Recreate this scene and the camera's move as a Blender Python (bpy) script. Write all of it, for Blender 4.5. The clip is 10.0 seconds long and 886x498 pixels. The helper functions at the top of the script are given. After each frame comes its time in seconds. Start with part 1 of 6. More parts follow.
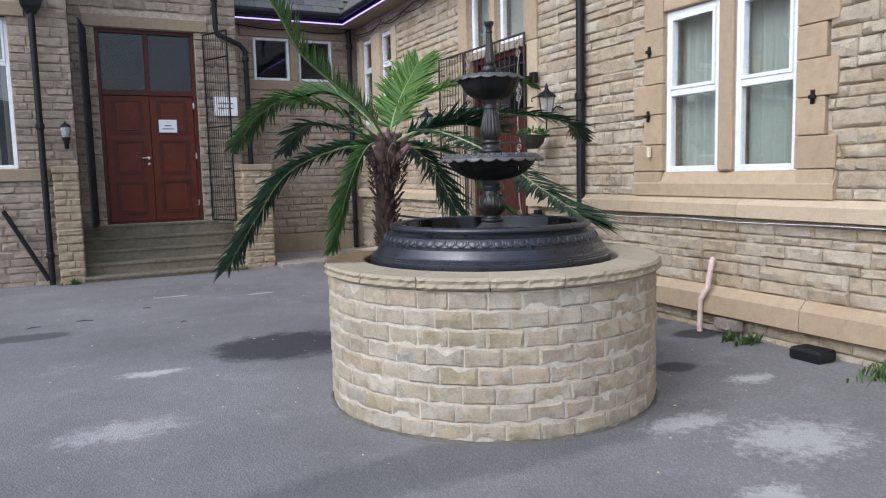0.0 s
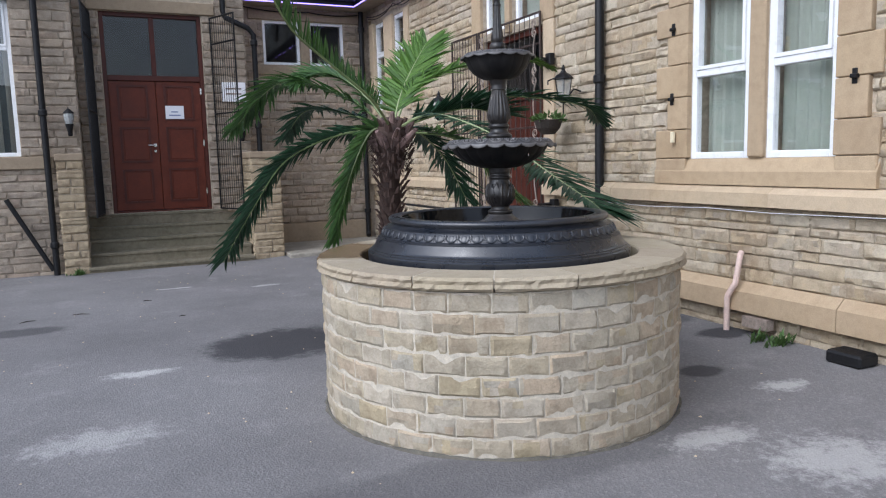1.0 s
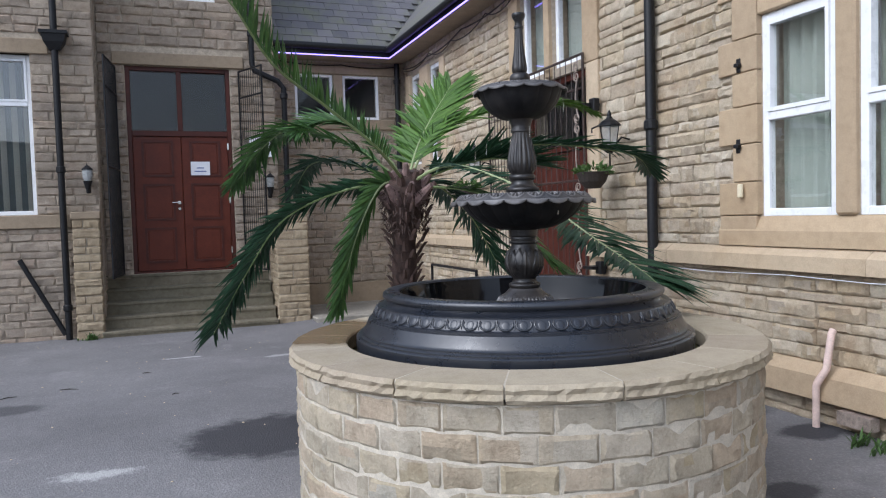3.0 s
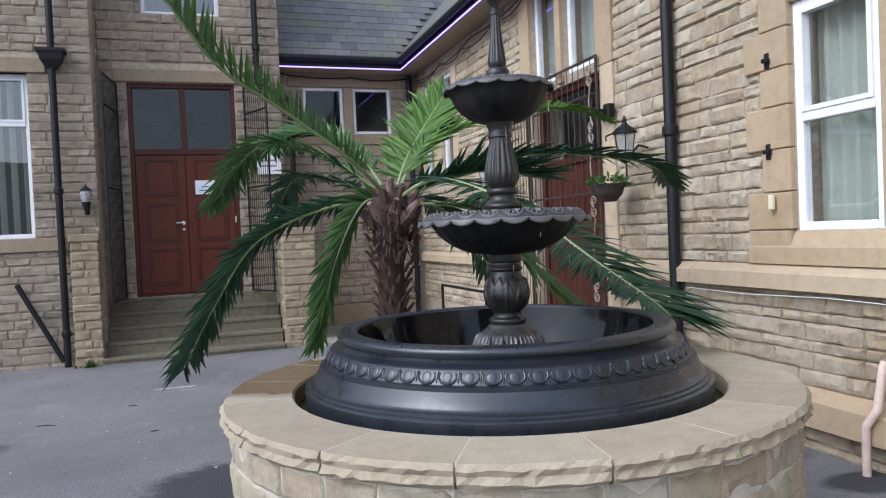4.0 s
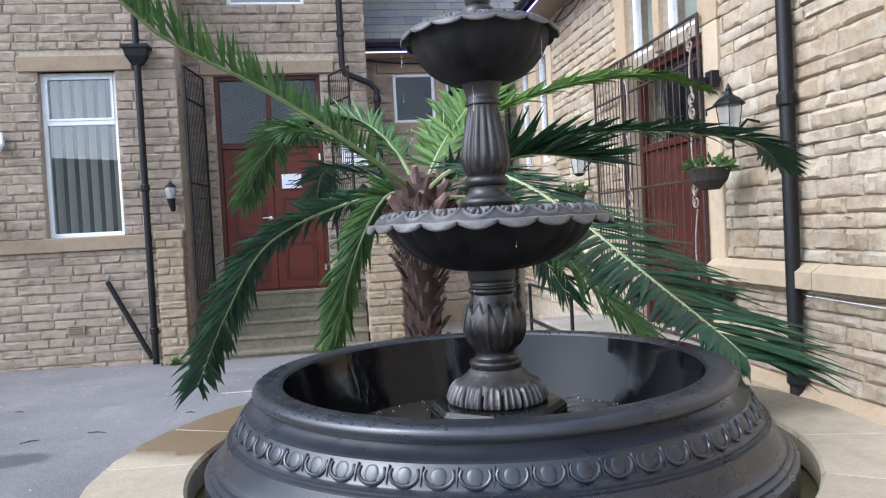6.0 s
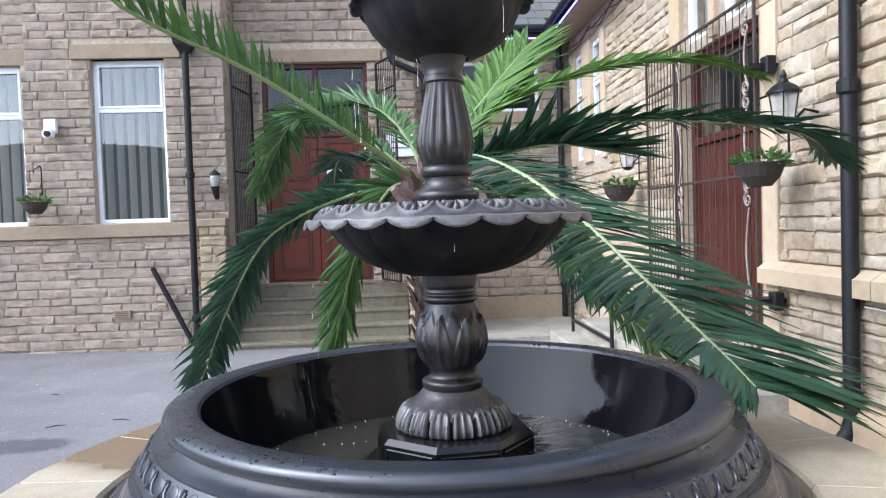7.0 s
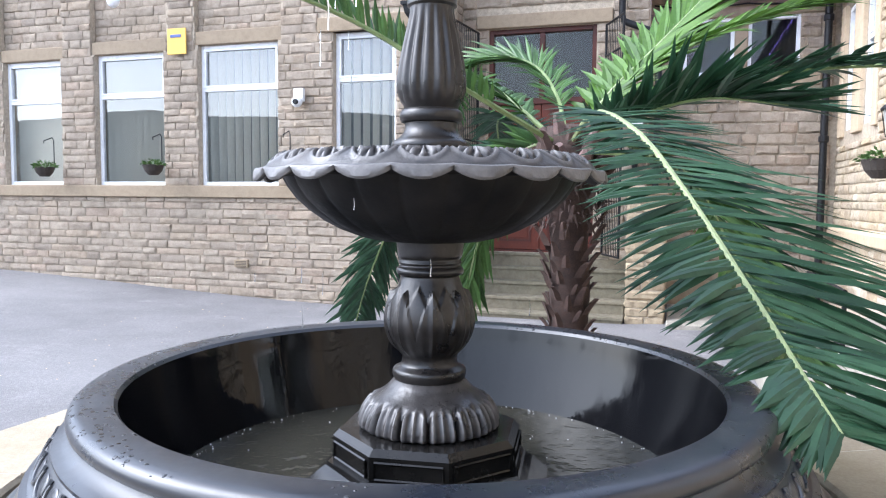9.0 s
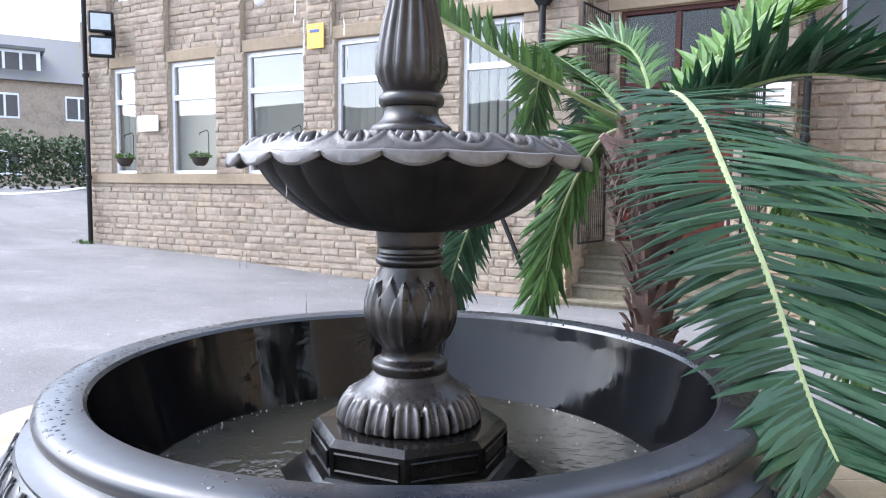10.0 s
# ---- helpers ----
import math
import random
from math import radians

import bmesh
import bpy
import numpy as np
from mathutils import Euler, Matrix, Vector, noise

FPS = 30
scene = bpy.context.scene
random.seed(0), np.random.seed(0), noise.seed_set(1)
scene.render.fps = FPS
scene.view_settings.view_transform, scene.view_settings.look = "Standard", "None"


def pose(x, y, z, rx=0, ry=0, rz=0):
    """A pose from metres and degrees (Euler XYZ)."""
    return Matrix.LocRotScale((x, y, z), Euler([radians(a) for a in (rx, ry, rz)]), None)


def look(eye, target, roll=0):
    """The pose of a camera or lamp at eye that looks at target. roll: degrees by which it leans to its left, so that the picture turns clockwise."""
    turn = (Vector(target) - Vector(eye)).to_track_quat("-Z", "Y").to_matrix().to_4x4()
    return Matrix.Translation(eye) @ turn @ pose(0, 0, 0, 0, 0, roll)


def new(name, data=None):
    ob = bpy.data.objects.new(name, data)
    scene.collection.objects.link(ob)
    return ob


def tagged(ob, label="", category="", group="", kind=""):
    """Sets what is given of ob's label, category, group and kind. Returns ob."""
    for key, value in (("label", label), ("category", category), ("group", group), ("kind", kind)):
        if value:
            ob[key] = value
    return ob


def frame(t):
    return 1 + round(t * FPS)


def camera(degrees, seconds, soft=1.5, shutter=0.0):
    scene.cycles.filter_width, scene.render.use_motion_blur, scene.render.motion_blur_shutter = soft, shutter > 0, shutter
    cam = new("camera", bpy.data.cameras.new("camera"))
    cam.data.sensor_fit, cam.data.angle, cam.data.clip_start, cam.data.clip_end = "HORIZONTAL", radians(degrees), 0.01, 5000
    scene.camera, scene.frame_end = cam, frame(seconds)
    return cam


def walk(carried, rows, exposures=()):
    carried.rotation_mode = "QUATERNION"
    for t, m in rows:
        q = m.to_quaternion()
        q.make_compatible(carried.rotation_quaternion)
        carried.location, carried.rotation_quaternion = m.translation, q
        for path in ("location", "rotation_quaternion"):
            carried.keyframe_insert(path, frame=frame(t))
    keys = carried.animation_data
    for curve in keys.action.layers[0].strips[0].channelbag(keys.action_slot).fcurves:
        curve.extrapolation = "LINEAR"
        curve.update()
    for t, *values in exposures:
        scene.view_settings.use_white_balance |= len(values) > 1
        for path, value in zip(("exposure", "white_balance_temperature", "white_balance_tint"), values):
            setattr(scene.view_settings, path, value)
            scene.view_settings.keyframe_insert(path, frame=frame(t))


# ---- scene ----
cam = camera(63.0, 10.0, soft=1.15)
# seconds, place of the eye, point looked at, lean
PATH = [
    (0, (-2.313, -3.988, 1.389), (-1.429, -2.207, 1.177), -1.4),
    (0.5, (-2.173, -3.847, 1.397), (-1.314, -2.057, 1.16), -1.4),
    (1, (-2.06, -3.696, 1.388), (-1.228, -1.894, 1.142), -1.5),
    (1.5, (-1.937, -3.527, 1.406), (-1.151, -1.701, 1.188), -1.8),
    (2, (-1.769, -3.337, 1.416), (-1.027, -1.488, 1.241), -1.9),
    (2.5, (-1.665, -3.162, 1.4), (-0.94, -1.303, 1.271), -1.6),
    (4, (-1.081, -2.563, 1.423), (-0.451, -0.665, 1.377), -2.5),
    (4.5, (-0.903, -2.368, 1.442), (-0.358, -0.444, 1.395), -2.8),
    (5, (-0.748, -2.202, 1.437), (-0.297, -0.254, 1.387), -2.9),
    (5.5, (-0.557, -2.063, 1.446), (-0.202, -0.096, 1.394), -3.1),
    (7, (-0.087, -1.702, 1.449), (0.016, 0.294, 1.378), -1.8),
    (7.5, (0.08, -1.593, 1.445), (0.028, 0.405, 1.364), -0.9),
    (8, (0.213, -1.514, 1.43), (-0.005, 0.472, 1.338), -0.2),
    (8.5, (0.344, -1.42, 1.415), (-0.071, 0.533, 1.3), 0.2),
    (9, (0.456, -1.334, 1.413), (-0.146, 0.568, 1.274), 0.5),
    (9.5, (0.588, -1.23, 1.412), (-0.224, 0.591, 1.252), 0.7),
    (10, (0.723, -1.161, 1.414), (-0.25, 0.578, 1.239), 0.6),
]
EXPOSURES = [(0.0, 0.84, 5720, 11), (2.5, 0.80, 5680, 11), (4.5, 1.06, 5640, 11), (5.5, 1.36, 5600, 11), (7.0, 1.77, 5580, 11), (8.5, 2.07, 5580, 11), (10.0, 2.21, 5700, 12)]
walk(cam, [(t, look(eye, target, lean)) for t, eye, target, lean in PATH], EXPOSURES)

# ---- light ----
world = bpy.data.worlds.new("overcast_sky")
scene.world = world
world.use_nodes = True
wn = world.node_tree.nodes
wn.clear()
sky = wn.new("ShaderNodeTexSky")
sky.sky_type = 'NISHITA'
sky.sun_disc = False
sky.sun_elevation, sky.sun_rotation = radians(44), radians(250)
sky.air_density, sky.dust_density = 1.0, 2.5
wash = wn.new("ShaderNodeHueSaturation")
wash.inputs["Saturation"].default_value = 0.40
wback = wn.new("ShaderNodeBackground")
wback.inputs["Strength"].default_value = 0.15
wout = wn.new("ShaderNodeOutputWorld")
world.node_tree.links.new(sky.outputs[0], wash.inputs["Color"])
world.node_tree.links.new(wash.outputs[0], wback.inputs[0])
world.node_tree.links.new(wback.outputs[0], wout.inputs[0])
sun_data = bpy.data.lights.new("sun", 'SUN')
sun_data.energy, sun_data.angle, sun_data.color = 0.52, radians(40), (1.0, 0.97, 0.94)
sun = new("sun", sun_data)
sun.matrix_world = look((0, 0, 20), (12.0, 2.0, 9.0))


# ---- materials ----
def shader(name, rough=0.7, metal=0.0, coat=0.0):
    m = bpy.data.materials.new(name)
    m.use_nodes = True
    b = m.node_tree.nodes["Principled BSDF"]
    b.inputs["Roughness"].default_value, b.inputs["Metallic"].default_value = rough, metal
    b.inputs["Coat Weight"].default_value = coat
    return m, b


def node(m, kind, **values):
    n = m.node_tree.nodes.new(kind)
    for k, v in values.items():
        n.inputs[k].default_value = v
    return n


def wire(m, a, b):
    m.node_tree.links.new(a, b)


def place_coords(m):
    return node(m, "ShaderNodeNewGeometry").outputs["Position"]


def noise_tex(m, scale, detail=4.0, rough=0.6, vec=None):
    n = node(m, "ShaderNodeTexNoise", Scale=scale, Detail=detail, Roughness=rough)
    wire(m, vec if vec is not None else place_coords(m), n.inputs["Vector"])
    return n.outputs["Fac"]


def ramp(m, fac, stops):
    r = node(m, "ShaderNodeValToRGB")
    el = r.color_ramp.elements
    while len(el) > 1:
        el.remove(el[-1])
    el[0].position, el[0].color = stops[0][0], (*stops[0][1], 1)
    for p, c in stops[1:]:
        el.new(p).color = (*c, 1)
    wire(m, fac, r.inputs[0])
    return r.outputs[0]


def mixed(m, a, b, fac, mode='MIX'):
    n = m.node_tree.nodes.new("ShaderNodeMix")
    n.data_type, n.blend_type = 'RGBA', mode
    for src, i in ((fac, 0), (a, 6), (b, 7)):
        if isinstance(src, (int, float)):
            n.inputs[i].default_value = src
        elif isinstance(src, tuple):
            n.inputs[i].default_value = (*src, 1)
        else:
            wire(m, src, n.inputs[i])
    return n.outputs[2]


def bump(m, b, height, strength=0.4, distance=0.01):
    n = node(m, "ShaderNodeBump", Strength=strength, Distance=distance)
    wire(m, height, n.inputs["Height"])
    wire(m, n.outputs[0], b.inputs["Normal"])


def maths(m, op, a, b=0.0):
    n = m.node_tree.nodes.new("ShaderNodeMath")
    n.operation = op
    for src, i in ((a, 0), (b, 1)):
        if isinstance(src, (int, float)):
            n.inputs[i].default_value = src
        else:
            wire(m, src, n.inputs[i])
    return n.outputs[0]


def one_of_many(m):
    """A value of its own for each piece, single or joined."""
    a = node(m, "ShaderNodeObjectInfo").outputs["Random"]
    b = node(m, "ShaderNodeNewGeometry").outputs["Random Per Island"]
    return maths(m, 'FRACT', maths(m, 'ADD', a, b))


def stone(name, tones, stain=(0.10, 0.085, 0.06), stain_amount=0.5, grain=90.0, rough=0.9, mottle=0.85, relief_by=0.75):
    m, b = shader(name, rough)
    pick = ramp(m, one_of_many(m), [(i / max(1, len(tones) - 1), c) for i, c in enumerate(tones)])
    big = noise_tex(m, 2.2, 5.0, 0.62)
    fine = noise_tex(m, grain, 5.0, 0.7)
    mid = noise_tex(m, 14.0, 6.0, 0.65)
    c = mixed(m, pick, stain, maths(m, 'MULTIPLY', ramp(m, big, [(0.48, (0, 0, 0)), (0.78, (1, 1, 1))]), stain_amount))
    c = mixed(m, c, ramp(m, mid, [(0.25, (0.62, 0.58, 0.54)), (0.55, (1, 1, 1)), (0.85, (1.15, 1.1, 1.0))]), mottle, 'MULTIPLY')
    c = mixed(m, c, ramp(m, fine, [(0.3, (0.75, 0.74, 0.72)), (0.7, (1.12, 1.12, 1.12))]), 0.6, 'MULTIPLY')
    wire(m, c, b.inputs["Base Color"])
    split = noise_tex(m, 48.0, 6.0, 0.75)
    relief = maths(m, 'ADD', maths(m, 'MULTIPLY', fine, 0.6), maths(m, 'ADD', maths(m, 'MULTIPLY', mid, 1.6), maths(m, 'MULTIPLY', maths(m, 'ABSOLUTE', maths(m, 'SUBTRACT', split, 0.5)), 2.2)))
    bump(m, b, relief, relief_by, 0.011)
    return m


def plain(name, colour, rough=0.5, metal=0.0, vary=0.18, scale=8.0, bumpy=0.1, coat=0.0):
    m, b = shader(name, rough, metal, coat)
    n = noise_tex(m, scale, 5.0, 0.65)
    f = noise_tex(m, scale * 9, 4.0, 0.6)
    c = mixed(m, colour, ramp(m, n, [(0.3, (1 - vary,) * 3), (0.7, (1 + vary,) * 3)]), 1.0, 'MULTIPLY')
    c = mixed(m, c, ramp(m, f, [(0.3, (1 - vary * 0.6,) * 3), (0.7, (1 + vary * 0.6,) * 3)]), 1.0, 'MULTIPLY')
    wire(m, c, b.inputs["Base Color"])
    wire(m, ramp(m, n, [(0.25, (max(0.02, rough * 0.75),) * 3), (0.8, (min(1, rough * 1.25),) * 3)]), b.inputs["Roughness"])
    if bumpy:
        bump(m, b, f, bumpy, 0.004)
    return m


FACADE_TONES = [(0.415, 0.342, 0.264), (0.39, 0.322, 0.25), (0.445, 0.372, 0.29), (0.405, 0.332, 0.257), (0.355, 0.293, 0.232), (0.425, 0.343, 0.255), (0.415, 0.325, 0.25)]
WARM_TONES = [(0.572, 0.488, 0.36), (0.488, 0.4, 0.285), (0.615, 0.544, 0.422), (0.53, 0.427, 0.285), (0.562, 0.488, 0.384), (0.466, 0.377, 0.267)]
PLANTER_TONES = [(0.53, 0.455, 0.335), (0.49, 0.42, 0.315), (0.56, 0.495, 0.39), (0.52, 0.43, 0.28), (0.53, 0.475, 0.38), (0.47, 0.41, 0.31), (0.55, 0.44, 0.315), (0.50, 0.465, 0.385)]
M_facade = stone("facade_stone", FACADE_TONES)
M_warm = stone("warm_stone", WARM_TONES, (0.27, 0.15, 0.055), 0.6)
M_planter = stone("planter_stone", PLANTER_TONES, (0.25, 0.215, 0.13), 0.5)
M_ashlar = stone("dressed_sandstone", [(0.46, 0.345, 0.215), (0.50, 0.38, 0.245), (0.43, 0.325, 0.21)], (0.33, 0.22, 0.12), 0.45, 130.0, 0.85, 0.38, 0.28)
M_band = stone("pale_sandstone", [(0.53, 0.42, 0.285), (0.57, 0.455, 0.315)], (0.40, 0.27, 0.14), 0.35, 130.0, 0.85, 0.4, 0.3)
M_lintel = stone("facade_sandstone", [(0.36, 0.28, 0.19), (0.33, 0.26, 0.18)], (0.16, 0.12, 0.08), 0.4, 120.0, 0.88, 0.5, 0.4)
M_mortar = plain("mortar", (0.44, 0.37, 0.28), 0.95, 0, 0.25, 20, 0.5)
M_mortar_pale = plain("pale_mortar", (0.53, 0.475, 0.38), 0.95, 0, 0.2, 25, 0.5)
M_step = stone("worn_step_stone", [(0.20, 0.18, 0.125), (0.23, 0.20, 0.14)], (0.09, 0.085, 0.05), 0.6, 110.0)
M_black = plain("black_painted_iron", (0.013, 0.013, 0.014), 0.45, 0.0, 0.4, 30, 0.15)
M_upvc = plain("white_plastic", (0.82, 0.83, 0.84), 0.3, 0, 0.04, 6, 0.0)
M_red = plain("red_brown_gloss_paint", (0.115, 0.026, 0.013), 0.42, 0, 0.2, 5, 0.08)
M_darkred = plain("dark_red_paint", (0.075, 0.021, 0.014), 0.4, 0, 0.2, 6, 0.08)
M_blind = plain("beige_blind_fabric", (0.44, 0.405, 0.33), 0.9, 0, 0.06, 20, 0.05)
M_blind_pale = plain("pale_green_blind_fabric", (0.42, 0.46, 0.40), 0.9, 0, 0.06, 20, 0.05)
# greyed tone puts distance haze into the woodland colour
M_hill = plain("hazy_woodland", (0.17, 0.20, 0.19), 0.95, 0, 0.3, 0.05, 0.0)
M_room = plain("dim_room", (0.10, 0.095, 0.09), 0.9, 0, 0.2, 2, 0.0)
M_paper = plain("white_paper", (0.86, 0.86, 0.88), 0.7, 0, 0.03, 4, 0.0)
M_ink = plain("blue_ink", (0.10, 0.14, 0.35), 0.7, 0, 0.1, 4, 0.0)
M_yellow = plain("yellow_plastic", (0.76, 0.47, 0.08), 0.4, 0, 0.05, 6, 0.0)
M_brass = plain("bright_metal", (0.75, 0.72, 0.66), 0.25, 1.0, 0.1, 10, 0.0)
M_terracotta = plain("pink_clay_pipe", (0.66, 0.50, 0.43), 0.75, 0, 0.15, 14, 0.2)
M_basket = plain("dark_wicker", (0.045, 0.035, 0.028), 0.85, 0, 0.4, 60, 0.5)
M_soil = plain("dark_soil", (0.03, 0.025, 0.018), 0.95, 0, 0.4, 40, 0.5)
M_rust = plain("weathered_wrought_iron", (0.29, 0.235, 0.195), 0.6, 0.0, 0.4, 30, 0.3)
M_grille = plain("rusting_black_iron", (0.045, 0.030, 0.025), 0.55, 0.0, 0.5, 25, 0.3)
M_frosted = plain("grimy_lamp_glass", (0.34, 0.35, 0.34), 0.25, 0, 0.25, 25, 0.0)
M_gloss_drop = plain("wet_bead", (0.7, 0.72, 0.74), 0.08, 0, 0.05, 10, 0.0)


def glass_material(name, tint=(0.95, 0.97, 0.97)):
    m, b = shader(name, 0.0)
    b.inputs["Base Color"].default_value = (*tint, 1)
    b.inputs["Transmission Weight"].default_value = 1.0
    b.inputs["IOR"].default_value = 1.75
    n = noise_tex(m, 1.3, 2.0, 0.5)
    bump(m, b, n, 0.02, 0.02)
    return m


M_glass = glass_material("window_glass")
M_old_glass = glass_material("old_door_glass")
M_old_glass.node_tree.nodes["Principled BSDF"].inputs["IOR"].default_value = 1.33
M_lantern = plain("dusty_lantern_glass", (0.62, 0.64, 0.62), 0.15, 0, 0.15, 20, 0.0)
M_lantern.node_tree.nodes["Principled BSDF"].inputs["Alpha"].default_value = 0.4
M_dirt = plain("grey_dirt", (0.11, 0.10, 0.08), 0.95, 0, 0.4, 25, 0.6)
M_lens = plain("pale_floodlight_glass", (0.55, 0.60, 0.62), 0.2, 0, 0.1, 6, 0.0)
M_algae = plain("wet_green_silt", (0.135, 0.12, 0.045), 0.3, 0, 0.4, 12, 0.3)


def asphalt_material():
    m, b = shader("worn_asphalt", 0.85)
    pos = place_coords(m)
    big = noise_tex(m, 0.55, 5.0, 0.6)
    patch = noise_tex(m, 1.7, 6.0, 0.65)
    chips = node(m, "ShaderNodeTexVoronoi", Scale=85.0)
    wire(m, pos, chips.inputs["Vector"])
    fine = noise_tex(m, 160.0, 3.0, 0.6)
    c = ramp(m, big, [(0.3, (0.150, 0.144, 0.144)), (0.52, (0.205, 0.197, 0.196)), (0.75, (0.25, 0.241, 0.238))])
    c = mixed(m, c, (0.33, 0.315, 0.31), maths(m, 'MULTIPLY', ramp(m, patch, [(0.57, (0, 0, 0)), (0.72, (1, 1, 1))]), 0.45))
    c = mixed(m, c, ramp(m, chips.outputs["Color"], [(0.0, (0.62, 0.62, 0.63)), (0.6, (1, 1, 1)), (1.0, (1.7, 1.65, 1.6))]), 0.38, 'MULTIPLY')
    c = mixed(m, c, ramp(m, fine, [(0.3, (0.7, 0.7, 0.7)), (0.7, (1.25, 1.25, 1.25))]), 0.5, 'MULTIPLY')
    # wet patch beside the planter, and smaller damp spots
    pale, wet = (0.60, 0.585, 0.56), (0.04, 0.039, 0.043)
    spots = ((-0.90, 1.85, 0.62, 0.50, 0.85, wet), (-2.85, 3.45, 0.42, 0.20, 0.6, wet), (2.22, 0.36, 0.26, 0.16, 0.85, wet), (1.30, -0.30, 0.16, 0.12, 0.7, wet), (1.9, 0.9, 0.5, 0.16, 0.5, wet), (-0.5, -1.0, 1.5, 0.25, 0.35, wet),
             (0.85, -1.60, 0.60, 0.45, 0.48, pale), (1.50, -0.75, 0.30, 0.16, 0.6, pale), (-1.95, 1.50, 0.40, 0.16, 0.6, pale), (-1.4, 5.35, 0.40, 0.06, 0.8, pale), (-0.4, 4.9, 0.35, 0.12, 0.5, pale), (-0.2, -2.3, 0.5, 0.3, 0.5, pale), (-2.2, 0.3, 0.6, 0.3, 0.35, pale), (0.2, -2.0, 0.3, 0.2, 0.5, pale), (-0.75, -2.2, 0.7, 0.25, 0.4, pale), (0.55, -1.15, 0.5, 0.2, 0.45, pale))
    for px, py, rx, ry, deep, tone in spots:
        mp = node(m, "ShaderNodeMapping")
        mp.vector_type = 'TEXTURE'
        mp.inputs["Location"].default_value, mp.inputs["Scale"].default_value = (px, py, 0), (rx, ry, 1)
        flat = node(m, "ShaderNodeVectorMath")
        flat.operation = 'MULTIPLY'
        flat.inputs[1].default_value = (1, 1, 0)
        wire(m, pos, mp.inputs["Vector"])
        wire(m, mp.outputs[0], flat.inputs[0])
        ln = node(m, "ShaderNodeVectorMath")
        ln.operation = 'LENGTH'
        wire(m, flat.outputs[0], ln.inputs[0])
        edge = maths(m, 'ADD', maths(m, 'MULTIPLY', ln.outputs["Value"], 0.45), maths(m, 'MULTIPLY', noise_tex(m, 5.5 if tone is wet else 11.0, 7.0, 0.78), 0.5 if tone is wet else 1.0))
        f = ramp(m, edge, [(0.60, (1, 1, 1)), (0.74, (0, 0, 0))] if tone is wet else [(0.62, (1, 1, 1)), (0.80, (0, 0, 0))])
        c = mixed(m, c, tone, maths(m, 'MULTIPLY', f, deep))
    wire(m, c, b.inputs["Base Color"])
    bump(m, b, maths(m, 'ADD', fine, chips.outputs["Distance"]), 0.5, 0.006)
    return m


M_asphalt = asphalt_material()
M_asphalt.node_tree.nodes["Principled BSDF"].inputs["IOR"].default_value = 1.3
M_concrete = plain("pale_concrete", (0.31, 0.285, 0.235), 0.9, 0, 0.25, 3, 0.3)


def slate_material():
    m, b = shader("mossy_slate", 0.55)
    pick = ramp(m, one_of_many(m), [(0, (0.125, 0.118, 0.128)), (0.35, (0.175, 0.165, 0.172)), (0.7, (0.095, 0.092, 0.102)), (1, (0.15, 0.14, 0.145))])
    moss = noise_tex(m, 2.0, 6.0, 0.7)
    c = mixed(m, pick, (0.17, 0.18, 0.085), maths(m, 'MULTIPLY', ramp(m, moss, [(0.46, (0, 0, 0)), (0.65, (1, 1, 1))]), 0.55))
    wire(m, c, b.inputs["Base Color"])
    bump(m, b, noise_tex(m, 60, 4, 0.6), 0.4, 0.005)
    return m


M_slate = slate_material()


def leaf_material(name, a, c2, rough=0.5):
    m, b = shader(name, rough)
    pick = ramp(m, one_of_many(m), [(0, a), (0.6, c2), (1, tuple(0.6 * v for v in a))])
    n = noise_tex(m, 30.0, 3.0, 0.6)
    c = mixed(m, pick, ramp(m, n, [(0.3, (0.75, 0.75, 0.75)), (0.7, (1.2, 1.2, 1.2))]), 0.8, 'MULTIPLY')
    wire(m, c, b.inputs["Base Color"])
    b.inputs["IOR"].default_value = 1.42
    tr = node(m, "ShaderNodeBsdfTranslucent")
    wire(m, c, tr.inputs["Color"])
    mx = node(m, "ShaderNodeMixShader", Fac=0.2)
    wire(m, b.outputs[0], mx.inputs[1])
    wire(m, tr.outputs[0], mx.inputs[2])
    wire(m, mx.outputs[0], m.node_tree.nodes["Material Output"].inputs["Surface"])
    return m


M_leaf_dark = leaf_material("dark_palm_leaf", (0.024, 0.066, 0.034), (0.042, 0.098, 0.048), 0.40)
M_leaf_mid = leaf_material("green_palm_leaf", (0.055, 0.125, 0.036), (0.095, 0.185, 0.048), 0.35)
M_leaf_light = leaf_material("young_palm_leaf", (0.066, 0.145, 0.020), (0.105, 0.20, 0.030))
M_rachis_light = plain("pale_green_stalk", (0.27, 0.32, 0.15), 0.5, 0, 0.15, 30, 0.1)
M_rachis = plain("green_stalk", (0.20, 0.26, 0.10), 0.5, 0, 0.2, 30, 0.1)
M_trunk = plain("fibrous_palm_bark", (0.058, 0.034, 0.026), 0.95, 0, 0.45, 22, 0.8)
M_boot_pink = plain("cut_leaf_base", (0.20, 0.13, 0.115), 0.85, 0, 0.35, 30, 0.6)
M_boot = plain("old_leaf_base", (0.075, 0.044, 0.034), 0.9, 0, 0.4, 30, 0.6)
M_hedge = leaf_material("hedge_leaf", (0.045, 0.075, 0.035), (0.07, 0.10, 0.045), 0.6)
M_moss = leaf_material("weed_leaf", (0.07, 0.13, 0.03), (0.10, 0.18, 0.05), 0.6)


